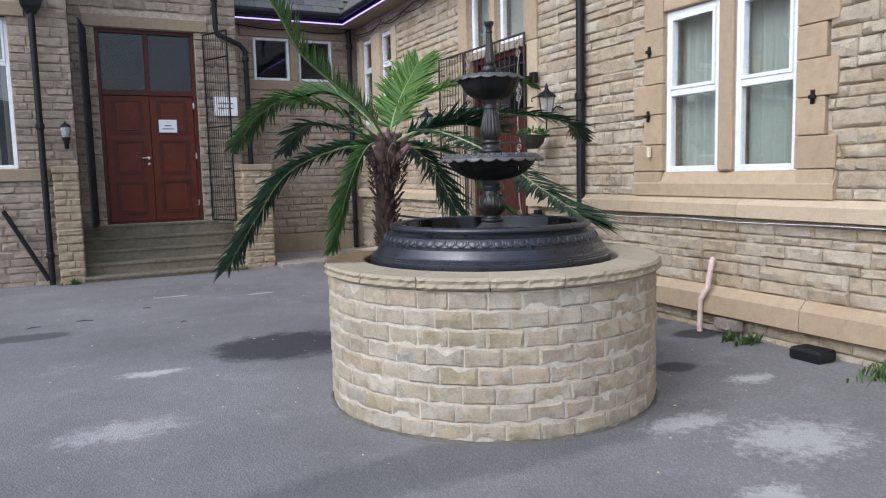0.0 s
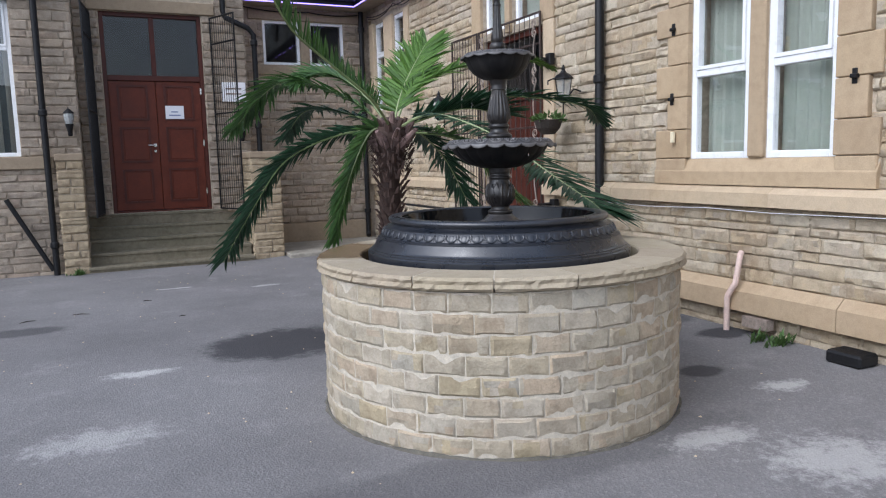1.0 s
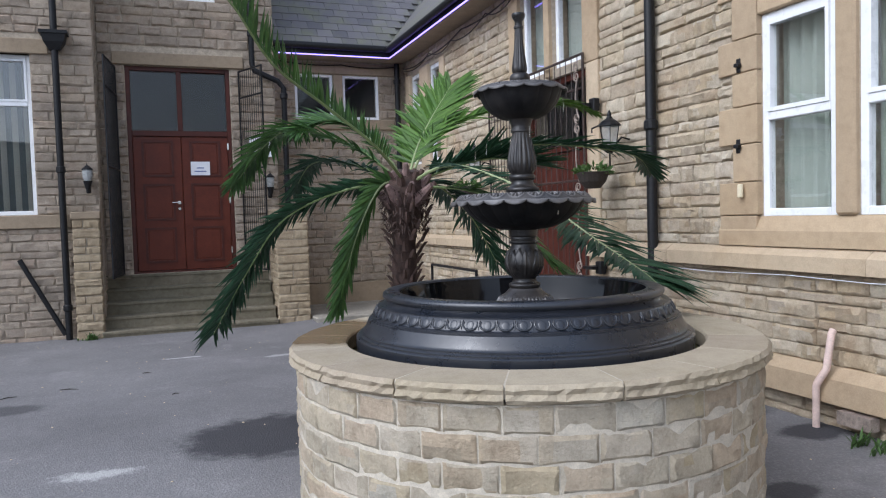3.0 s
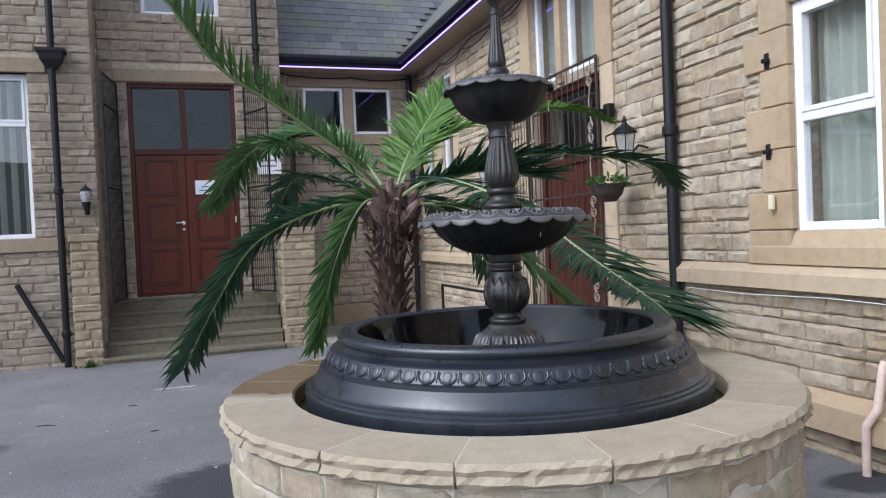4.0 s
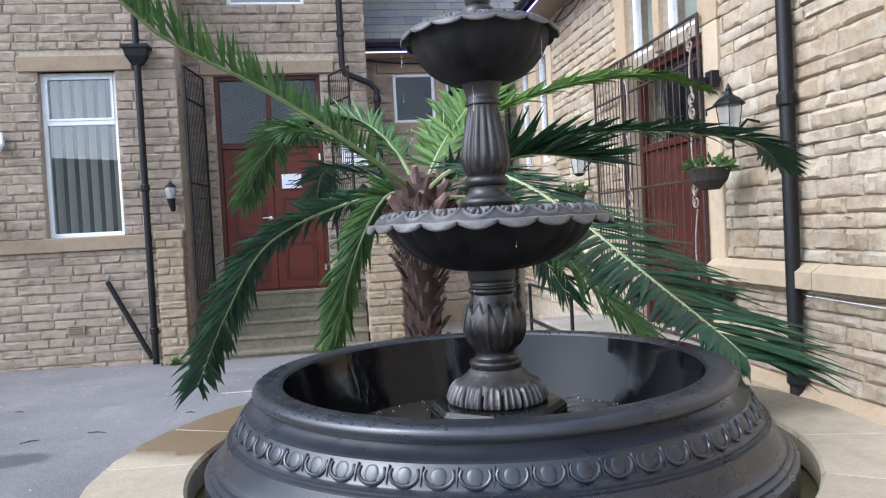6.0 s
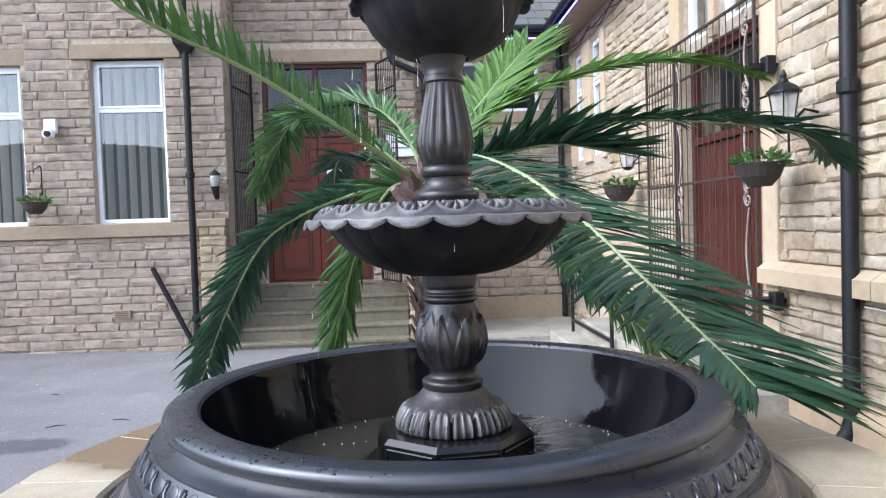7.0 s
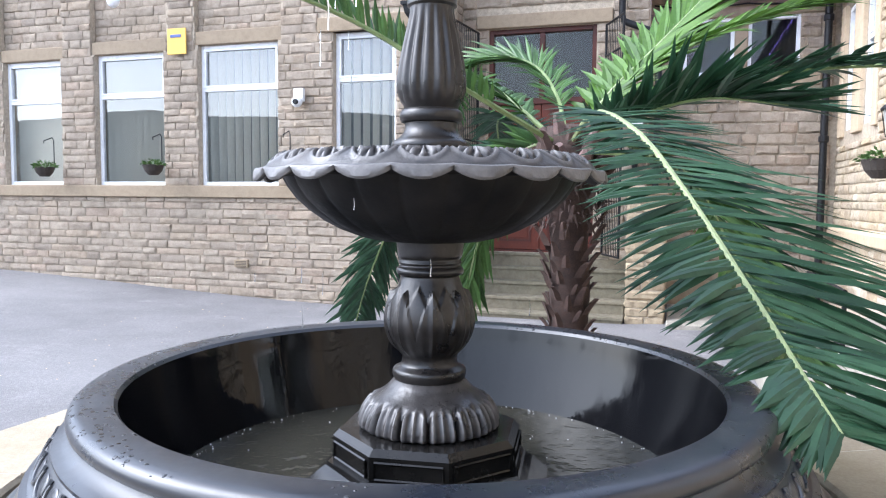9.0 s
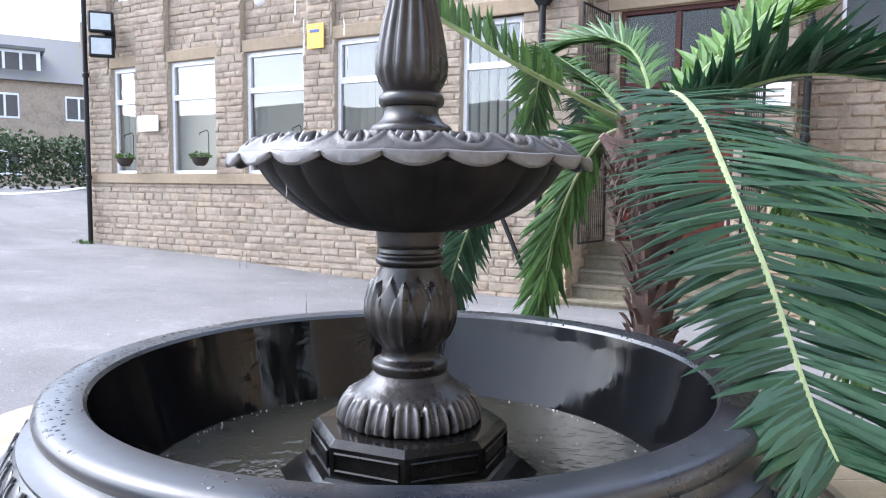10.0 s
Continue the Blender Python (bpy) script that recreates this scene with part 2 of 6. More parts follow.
def fountain_material(name, rough, dust, relief=0.12, grain=70.0, base=(0.012, 0.012, 0.013)):
    m, b = shader(name, rough)
    n = noise_tex(m, 9.0, 6.0, 0.7)
    f = noise_tex(m, grain, 4.0, 0.6)
    c = mixed(m, base, (0.115, 0.10, 0.088), maths(m, 'MULTIPLY', ramp(m, n, [(0.40, (0, 0, 0)), (0.75, (1, 1, 1))]), dust))
    wire(m, c, b.inputs["Base Color"])
    wire(m, ramp(m, n, [(0.3, (rough * 0.8,) * 3), (0.75, (min(1, rough * 1.7),) * 3)]), b.inputs["Roughness"])
    bump(m, b, f, relief, 0.003)
    return m


M_fountain = fountain_material("black_fountain_paint", 0.28, 0.40, 0.25, 60.0, (0.010, 0.009, 0.009))
# one black paint in two tones: shade under the bowls, sky on rims
M_bowl_shaded = fountain_material("shaded_black_paint", 0.5, 0.2, 0.3, 60.0, (0.008, 0.008, 0.009))
M_rim_lit = fountain_material("limed_sky_lit_black_paint", 0.36, 0.45, 0.5, 80.0, (0.024, 0.023, 0.024))


def lime_and_crease_shade(m):
    """Lime scale on raised edges; darker creases put their shade into the colour."""
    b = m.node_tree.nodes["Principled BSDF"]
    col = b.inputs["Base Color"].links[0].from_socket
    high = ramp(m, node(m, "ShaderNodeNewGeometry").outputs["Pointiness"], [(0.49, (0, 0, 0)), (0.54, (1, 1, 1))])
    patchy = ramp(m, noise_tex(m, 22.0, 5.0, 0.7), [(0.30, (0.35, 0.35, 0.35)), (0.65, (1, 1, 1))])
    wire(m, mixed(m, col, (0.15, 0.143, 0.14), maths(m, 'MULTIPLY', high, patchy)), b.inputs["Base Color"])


lime_and_crease_shade(M_rim_lit)
M_foot = fountain_material("splashed_black_paint_dark_creases", 0.26, 0.38, 0.6, 45.0, (0.013, 0.012, 0.013))
lime_and_crease_shade(M_foot)
M_plinth = fountain_material("wet_black_paint", 0.13, 0.12, 0.15, 40.0, (0.006, 0.006, 0.006))
M_plinth.node_tree.nodes["Principled BSDF"].inputs["IOR"].default_value = 1.38
# the slight blue in the base colour paints in sky sheen
M_basin = fountain_material("satin_black_basin_sky_tint", 0.26, 0.10, 0.08, 70.0, (0.012, 0.015, 0.022))


def wet_specks(m):
    """Beads and spots of splashed water."""
    b = m.node_tree.nodes["Principled BSDF"]
    v = node(m, "ShaderNodeTexVoronoi", Scale=75.0, Randomness=1.0)
    wire(m, place_coords(m), v.inputs["Vector"])
    spot = ramp(m, v.outputs["Distance"], [(0.20, (1, 1, 1)), (0.30, (0, 0, 0))])
    where = ramp(m, noise_tex(m, 3.5, 4.0, 0.6), [(0.50, (0, 0, 0)), (0.60, (1, 1, 1))])
    up = node(m, "ShaderNodeSeparateXYZ")
    wire(m, place_coords(m), up.inputs[0])
    rim = maths(m, 'GREATER_THAN', up.outputs["Z"], 1.066)
    f = maths(m, 'MULTIPLY', maths(m, 'MULTIPLY', spot, where), rim)
    col, rgh = b.inputs["Base Color"].links[0].from_socket, b.inputs["Roughness"].links[0].from_socket
    wire(m, mixed(m, col, (0.004, 0.004, 0.005), f), b.inputs["Base Color"])
    wire(m, mixed(m, rgh, (0.04, 0.04, 0.04), f), b.inputs["Roughness"])
    bump(m, b, maths(m, 'ADD', maths(m, 'MULTIPLY', f, 2.0), maths(m, 'MULTIPLY', noise_tex(m, 70.0, 4.0, 0.6), 0.035)), 0.9, 0.004)


wet_specks(M_basin)
for dull in (M_black, M_red, M_darkred, M_bowl_shaded):
    dull.node_tree.nodes["Principled BSDF"].inputs["IOR"].default_value = 1.34
M_basin_in = fountain_material("gloss_black_basin", 0.05, 0.0, 0.08, 14.0, (0.006, 0.006, 0.007))
M_basin_in.node_tree.nodes["Principled BSDF"].inputs["IOR"].default_value = 1.36


def wet_runs(m):
    """Upright runs of water on the lining."""
    b = m.node_tree.nodes["Principled BSDF"]
    mp = node(m, "ShaderNodeMapping")
    mp.inputs["Scale"].default_value = (1.0, 1.0, 0.18)
    wire(m, place_coords(m), mp.inputs["Vector"])
    runs = noise_tex(m, 30.0, 3.0, 0.5, mp.outputs[0])
    wire(m, ramp(m, noise_tex(m, 11.0, 5.0, 0.65, mp.outputs[0]), [(0.42, (0.03, 0.03, 0.03)), (0.62, (0.16, 0.16, 0.16))]), b.inputs["Roughness"])
    bump(m, b, runs, 0.10, 0.004)


wet_runs(M_basin_in)
M_basin.node_tree.nodes["Principled BSDF"].inputs["IOR"].default_value = 1.64


def water_material():
    m, b = shader("fountain_water", 0.03)
    b.inputs["Base Color"].default_value = (0.040, 0.038, 0.030, 1)
    b.inputs["IOR"].default_value = 1.33
    n = noise_tex(m, 26.0, 3.0, 0.5)
    n2 = noise_tex(m, 7.0, 2.0, 0.5)
    bump(m, b, maths(m, 'ADD', n, n2), 0.38, 0.014)
    return m


M_water = water_material()


# ---- building blocks ----
def finish(bm, name, mat, smooth=False):
    me = bpy.data.meshes.new(name)
    bmesh.ops.recalc_face_normals(bm, faces=bm.faces)
    bm.to_mesh(me)
    bm.free()
    for m in (mat if isinstance(mat, (list, tuple)) else [mat]):
        me.materials.append(m)
    if smooth:
        for p in me.polygons:
            p.use_smooth = True
        me.set_sharp_from_angle(angle=radians(38))
    return me


def part(name, bm, mat, parent, label="", smooth=False):
    ob = new(name, finish(bm, name, mat, smooth))
    ob.parent = parent
    if parent is not None:
        ob.matrix_parent_inverse = Matrix.Identity(4)
    return tagged(ob, label)


def thing(name, label, category, group="", kind="", m=None):
    ob = new(name)
    if m is not None:
        ob.matrix_basis = m
    return tagged(ob, label, category, group, kind)


def box(bm, x0, x1, y0, y1, z0, z1, bevel=0.0):
    v = [bm.verts.new((x, y, z)) for z in (z0, z1) for y in (y0, y1) for x in (x0, x1)]
    fs = [bm.faces.new([v[i] for i in f]) for f in ((0, 2, 3, 1), (4, 5, 7, 6), (0, 1, 5, 4), (1, 3, 7, 5), (3, 2, 6, 7), (2, 0, 4, 6))]
    if bevel:
        es = list({e for f in fs for e in f.edges})
        bmesh.ops.bevel(bm, geom=es, offset=bevel, segments=1, affect='EDGES')
    return bm


def boxed(*a, bevel=0.0):
    return box(bmesh.new(), *a, bevel=bevel)


def tube(bm, pts, radius, n=8, caps=True):
    """A round bar along points; radius may be a list."""
    pts = [Vector(p) for p in pts]
    rs = radius if isinstance(radius, (list, tuple)) else [radius] * len(pts)
    rings, up = [], None
    for i, p in enumerate(pts):
        t = (pts[min(i + 1, len(pts) - 1)] - pts[max(i - 1, 0)]).normalized()
        if up is None:
            up = Vector((0, 0, 1)) if abs(t.z) < 0.9 else Vector((1, 0, 0))
        a = t.cross(up).normalized()
        b = a.cross(t).normalized()
        up = b
        rings.append([bm.verts.new(p + rs[i] * (math.cos(k * math.tau / n) * a + math.sin(k * math.tau / n) * b)) for k in range(n)])
    for r0, r1 in zip(rings, rings[1:]):
        for k in range(n):
            bm.faces.new((r0[k], r0[(k + 1) % n], r1[(k + 1) % n], r1[k]))
    if caps:
        bm.faces.new(rings[0][::-1])
        bm.faces.new(rings[-1])
    return bm


def lathe(bm, profile, n=96, shape=None, centre=(0, 0)):
    """Turn (radius, height) pairs round the upright axis; shape(i, angle, r, z) may bend each point."""
    rings = []
    for i, (r, z) in enumerate(profile):
        ring = []
        for k in range(n):
            a = k * math.tau / n
            rr, zz = shape(i, a, r, z) if shape else (r, z)
            ring.append(bm.verts.new((centre[0] + rr * math.cos(a), centre[1] + rr * math.sin(a), zz)))
        rings.append(ring)
    for r0, r1 in zip(rings, rings[1:]):
        for k in range(n):
            bm.faces.new((r0[k], r0[(k + 1) % n], r1[(k + 1) % n], r1[k]))
    return rings


def disc(bm, r, z, n=64, centre=(0, 0)):
    bm.faces.new([bm.verts.new((centre[0] + r * math.cos(k * math.tau / n), centre[1] + r * math.sin(k * math.tau / n), z)) for k in range(n)])


def smoothstep(a, b, x):
    t = min(1.0, max(0.0, (x - a) / (b - a)))
    return t * t * (3 - 2 * t)


def ground_z(x, y):
    """The yard falls a little towards the doors and climbs towards the street."""
    z = -0.07 * smoothstep(2.0, 7.0, y) * (1 - smoothstep(-0.2, 0.8, x) * smoothstep(6.8, 7.6, y) * 0.9)
    z += 0.30 * smoothstep(-3.2, -11.5, x) * smoothstep(-3, 5, y) + 0.95 * smoothstep(-11.5, -19.0, x)
    return z


# ---- ground ----
def make_ground():
    bm = bmesh.new()
    xs = [-600, -120, -45, -30] + [-24 + 0.8 * i for i in range(36)] + [6, 12, 40, 120, 600]
    ys = [-600, -120, -40, -20, -12] + [-8 + 0.8 * i for i in range(30)] + [18, 26, 45, 120, 600]
    grid = [[bm.verts.new((x, y, ground_z(x, y))) for x in xs] for y in ys]
    for r0, r1 in zip(grid, grid[1:]):
        for i in range(len(xs) - 1):
            bm.faces.new((r0[i], r0[i + 1], r1[i + 1], r1[i]))
    return tagged(part("ground", bm, M_asphalt, None, smooth=True), "worn grey asphalt yard with pale scuffs and damp patches", "ground", kind="structure")


make_ground()

WALL_Y, DOOR_Y, FAN_Y, SIDE_X = 7.66, 8.30, 8.95, 2.39   # faces of the stone walls


def solid_with_holes(u0, u1, z0, z1, holes):
    """Rectangles that fill the wall round its openings."""
    us = sorted({u0, u1, *[v for h in holes for v in h[:2] if u0 < v < u1]})
    zs = sorted({z0, z1, *[v for h in holes for v in h[2:] if z0 < v < z1]})
    out = []
    for a, b in zip(us, us[1:]):
        run = None
        for c, d in zip(zs, zs[1:]):
            um, zm = (a + b) / 2, (c + d) / 2
            if any(h[0] < um < h[1] and h[2] < zm < h[3] for h in holes):
                if run:
                    out.append(run)
                run = None
            else:
                run = (a, b, run[2], d) if run else (a, b, c, d)
        if run:
            out.append(run)
    return out


def backing(name, axis, face, thick, rects, mat, label):
    """The core of a wall: axis 'y' faces -y, axis 'x' faces -x."""
    bm = bmesh.new()
    for a, b, c, d in rects:
        if axis == 'y':
            box(bm, a, b, face, face + thick, c, d)
        else:
            box(bm, face, face + thick, a, b, c, d)
    return tagged(part(name, bm, mat, None), label, "wall", kind="structure")


# outlines of openings: along the wall from, to, height from, to
FACADE_WINDOWS = [(-11.33, -10.645, 1.575, 3.50), (-9.79, -8.63, 1.575, 3.51), (-7.99, -6.73, 1.575, 3.54), (-6.14, -4.83, 1.575, 3.59), (-3.985, -3.07, 1.575, 3.645)]
FACADE_UPPER = [(-11.28, -10.70, 4.70, 6.2)]
FACADE_BAYS = [(a - 0.05, b + 0.05, d, 6.6) for a, b, c, d in FACADE_WINDOWS[:4]]   # the wall steps back above these windows
BAY = 0.10
DOOR_OPENING = (-1.98, -0.54, 0.70, 3.69)
DOOR_UPPER = [(-1.75, -0.70, 4.66, 6.2)]
FAN_WINDOWS = [(0.535, 1.165, 3.07, 3.805), (1.33, 1.95, 3.07, 3.805)]
SIDE_WINDOWS = [(0.38, 0.99, 1.335, 2.735), (-0.352, 0.225, 1.335, 2.735)]
SIDE_SMALL = [(7.22, 7.72, 2.27, 3.75), (8.12, 8.62, 2.27, 3.75)]
SIDE_UPPER = [(3.25, 3.90, 2.93, 3.98), (4.02, 4.62, 2.93, 3.98)]
SIDE_DOOR = (3.20, 4.60, 0.46, 2.84)

wall_facade = backing("wall_north", 'y', WALL_Y + 0.035, 0.32, solid_with_holes(-12.0, -2.33, -0.5, 6.6, FACADE_WINDOWS + FACADE_BAYS), M_mortar, "long coursed gritstone wall with tall white windows")
for bay in FACADE_BAYS:
    backing("wall_bay", 'y', WALL_Y + BAY + 0.035, 0.22, solid_with_holes(*bay, FACADE_UPPER), M_mortar, "recessed gritstone panel above a tall window")
wall_door = backing("wall_entrance", 'y', DOOR_Y + 0.035, 0.30, solid_with_holes(-2.40, 0.12, -0.5, 6.6, [DOOR_OPENING] + DOOR_UPPER), M_mortar, "recessed coursed stone wall round the double door")
wall_fan = backing("wall_annexe", 'y', FAN_Y + 0.035, 0.30, solid_with_holes(0.085, 2.8, -0.5, 4.3, FAN_WINDOWS), M_mortar, "low stone annexe wall with two small windows")
wall_side = backing("wall_east", 'x', SIDE_X + 0.035, 0.32, solid_with_holes(-8.0, 8.985, -0.5, 4.35, SIDE_WINDOWS + SIDE_SMALL + SIDE_UPPER + [SIDE_DOOR]), M_mortar, "warm sandstone side wall with sandstone window surrounds")

# wall ends and the building's far corner
tagged(part("wall_return", boxed(-2.69, -2.385, WALL_Y + 0.356, DOOR_Y + 0.034, -0.5, 6.6), M_mortar, None), "short stone return beside the entrance recess", "wall", kind="structure")
tagged(part("wall_gable", boxed(-12.0, -11.7, WALL_Y + 0.356, 16.0, -0.5, 6.6), M_mortar, None), "plain stone end wall of the long building", "wall", kind="structure")
tagged(part("wall_return_annexe", boxed(-0.18, 0.08, DOOR_Y + 0.336, 12.0, -0.5, 6.6), M_mortar, None), "stone return above the annexe", "wall", kind="structure")
# inner walls and ceilings added in a dark colour so the rooms look unlit
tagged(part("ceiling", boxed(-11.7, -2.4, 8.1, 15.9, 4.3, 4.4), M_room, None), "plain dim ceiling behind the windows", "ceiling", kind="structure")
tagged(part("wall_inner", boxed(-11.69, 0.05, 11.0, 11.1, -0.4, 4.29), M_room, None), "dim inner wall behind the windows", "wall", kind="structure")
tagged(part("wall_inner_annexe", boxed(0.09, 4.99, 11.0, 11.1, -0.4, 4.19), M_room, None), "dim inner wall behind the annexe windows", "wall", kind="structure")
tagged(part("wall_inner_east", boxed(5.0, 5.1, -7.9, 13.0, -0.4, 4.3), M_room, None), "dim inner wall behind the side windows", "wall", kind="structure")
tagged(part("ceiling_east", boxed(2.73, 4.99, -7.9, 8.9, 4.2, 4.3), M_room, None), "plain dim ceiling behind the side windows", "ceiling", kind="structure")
tagged(part("ceiling_annexe", boxed(0.09, 2.7, 9.3, 12.0, 4.2, 4.3), M_room, None), "added dark ceiling closing the annexe room", "ceiling", kind="structure")
tagged(part("roof_slab", boxed(-12.0, 0.12, 8.0, 16.0, 6.6, 6.75), M_slate, None), "plain roof slab of the long building", "roof", kind="structure")


# ---- stones ----
def soften(me):
    for p in me.polygons:
        p.use_smooth = True
    me.set_sharp_from_angle(angle=radians(50))


def brick_shape(rng):
    """Verts and faces of one pillow-faced brick with a split face towards -y."""
    xs = [-0.5, -0.44, -0.26, -0.02, 0.22, 0.43, 0.5]
    zs = [-0.5, -0.36, 0.02, 0.36, 0.5]
    nx, nz = len(xs), len(zs)
    v, f = [], []
    tilt = rng.uniform(-0.5, 0.5)
    for j, z in enumerate(zs):
        for i, x in enumerate(xs):
            edge = i in (0, nx - 1) or j in (0, nz - 1)
            d = rng.uniform(0.22, 0.50) if edge else 0.85 + rng.uniform(-0.32, 0.32) + tilt * z
            v.append((x + (0 if edge else rng.uniform(-0.04, 0.04)) + rng.uniform(-0.008, 0.008), -d, z + rng.uniform(-0.02, 0.02)))
    for j in range(nz - 1):
        for i in range(nx - 1):
            a = j * nx + i
            f.append((a, a + 1, a + nx + 1, a + nx))
    ring = [i for i in range(nx)] + [j * nx + nx - 1 for j in range(1, nz)] + [(nz - 1) * nx + i for i in range(nx - 2, -1, -1)] + [j * nx for j in range(nz - 2, 0, -1)]
    base = len(v)
    v += [(v[k][0], 0.9, v[k][2]) for k in ring]
    m = len(ring)
    f += [(ring[k], base + k, base + (k + 1) % m, ring[(k + 1) % m]) for k in range(m)]
    return v, f


def stone_shape(rng):
    """Verts and faces of one split-faced stone, one unit wide and high, its rough face towards -y."""
    nx, nz = 8, 5
    v, f = [], []
    xs = [-0.5, -0.45 + rng.uniform(-0.02, 0.03), -0.28, -0.10, 0.09, 0.27, 0.45 + rng.uniform(-0.03, 0.02), 0.5]
    zs = [-0.5, -0.34 + rng.uniform(-0.06, 0.06), rng.uniform(-0.1, 0.1), 0.32 + rng.uniform(-0.06, 0.08), 0.5]
    tilt, lean = rng.uniform(-0.35, 0.35), rng.uniform(-0.45, 0.30)
    seed = Vector((rng.uniform(0, 50), rng.uniform(0, 50), 0))
    for j, z in enumerate(zs):
        for i, x in enumerate(xs):
            edge = (i in (0, nx - 1)) or (j in (0, nz - 1))
            rough = noise.noise(seed + Vector((x * 3.2, z * 2.2, 0))) * 0.55 + rng.uniform(-0.16, 0.16)
            d = rng.uniform(0.10, 0.52) if edge else 0.72 + rough + tilt * x + lean * z
            jx = rng.uniform(-0.014, 0.014) if i in (0, nx - 1) else rng.uniform(-0.04, 0.04)
            v.append((x + jx, -max(0.05, d), z + (rng.uniform(-0.05, 0.04) if j in (0, nz - 1) else rng.uniform(-0.05, 0.05))))
    for j in range(nz - 1):
        for i in range(nx - 1):
            a = j * nx + i
            f.append((a, a + 1, a + nx + 1, a + nx))
    ring = [i for i in range(nx)] + [j * nx + nx - 1 for j in range(1, nz)] + [(nz - 1) * nx + i for i in range(nx - 2, -1, -1)] + [j * nx for j in range(nz - 2, 0, -1)]
    base = len(v)
    v += [(v[k][0], 0.9, v[k][2]) for k in ring]
    m = len(ring)
    f += [(ring[k], base + k, base + (k + 1) % m, ring[(k + 1) % m]) for k in range(m)]
    return v, f


STONE_RNG = random.Random(11)
STONE_SHAPES = [stone_shape(STONE_RNG) for _ in range(28)]


def courses(rng, z0, z1, low, high):
    z, out = z0, []
    while z < z1 - low * 0.5:
        h = rng.uniform(low, high)
        out.append((z, min(z + h, z1)))
        z += h
    return out


def lay(rng, u0, u1, rows, shortest, longest, holes, gap=0.012):
    """Stones of a coursed wall, cut round its openings: centre, middle height, width, height."""
    out = []
    for za, zb in rows:
        u = u0 - rng.uniform(0, shortest)
        while u < u1:
            w = rng.uniform(shortest, longest)
            a, b = max(u, u0), min(u + w, u1)
            u += w
            spans = [(a, b)]
            for h in holes:
                if h[2] < zb - 0.02 and h[3] > za + 0.02:
                    cut = []
                    for p, q in spans:
                        if h[1] <= p or h[0] >= q:
                            cut.append((p, q))
                        else:
                            if p < h[0]:
                                cut.append((p, h[0]))
                            if q > h[1]:
                                cut.append((h[1], q))
                    spans = cut
            for p, q in spans:
                if q - p > 0.05:
                    out.append(((p + q) / 2, (za + zb) / 2, q - p - gap, zb - za - gap))
    return out


def set_stones(wall, stones, to_world, mat, near, depth, rng, limit=300):
    """The stones of one wall: the nearest as pieces, the rest joined."""
    order = sorted(stones, key=near)
    meshes = []
    for v, f in STONE_SHAPES:
        me = bpy.data.meshes.new("stone")
        me.from_pydata(v, [], f)
        me.materials.append(mat)
        soften(me)
        meshes.append(me)
    for s in order[:limit]:
        ob = new("stone", meshes[rng.randrange(len(meshes))])
        ob.matrix_basis = to_world(s[0], s[1]) @ Matrix.Diagonal((s[2] * 1.0, depth * rng.uniform(0.7, 1.3), s[3], 1))
        ob.parent = wall
    verts, faces = [], []
    for s in order[limit:]:
        v, f = STONE_SHAPES[rng.randrange(len(STONE_SHAPES))]
        m = to_world(s[0], s[1]) @ Matrix.Diagonal((s[2], depth * rng.uniform(0.7, 1.3), s[3], 1))
        o = len(verts)
        verts += [tuple(m @ Vector(p)) for p in v]
        faces += [tuple(i + o for i in g) for g in f]
    if verts:
        me = bpy.data.meshes.new("stones")
        me.from_pydata(verts, [], faces)
        me.materials.append(mat)
        soften(me)
        rest = new("stones", me)
        rest.parent = wall
        tagged(rest, kind="stuff")


# ---- windows ----
def slat_blinds(bm, u0, u1, z0, z1, depth, step, axis, angle=0.6, skew=0.0):
    n = max(2, int((u1 - u0) / step))
    for i in range(n):
        c = u0 + (i + 0.5) * (u1 - u0) / n
        w = step * 0.5
        du, dd = w * math.cos(angle), w * math.sin(angle)
        quad = [(c - du, depth - dd, z0), (c + du, depth + dd, z0), (c + du, depth + dd, z1), (c - du, depth - dd, z1)]
        back = [(a, b + 0.002, z) for a, b, z in quad]
        pts = quad + back
        if axis == 'x':
            pts = [(b, a, z) for a, b, z in pts]
        v = [bm.verts.new(p) for p in pts]
        for f in ((0, 1, 2, 3), (7, 6, 5, 4), (0, 4, 5, 1), (1, 5, 6, 2), (2, 6, 7, 3), (3, 7, 4, 0)):
            bm.faces.new([v[k] for k in f])


def curtain(bm, u0, u1, z0, z1, depth, axis, fold=0.115):
    """A hanging sheet in soft upright folds."""
    rng = random.Random(int((u0 + z0) * 1000))
    n = int((u1 - u0) / fold * 8)
    cols = []
    for i in range(n + 1):
        u = u0 + (u1 - u0) * i / n
        d = depth + 0.026 * math.sin(math.tau * u / fold + 0.8 * math.sin(u * 9)) + rng.uniform(-0.001, 0.001)
        pts = [(u, d, z0), (u, d, z1), (u, d + 0.003, z1), (u, d + 0.003, z0)]
        cols.append([bm.verts.new((b, a, z) if axis == 'x' else (a, b, z)) for a, b, z in pts])
    for a, b in zip(cols, cols[1:]):
        for k in range(4):
            bm.faces.new((a[k], a[(k + 1) % 4], b[(k + 1) % 4], b[k]))


WINDOW_COUNT = [0]


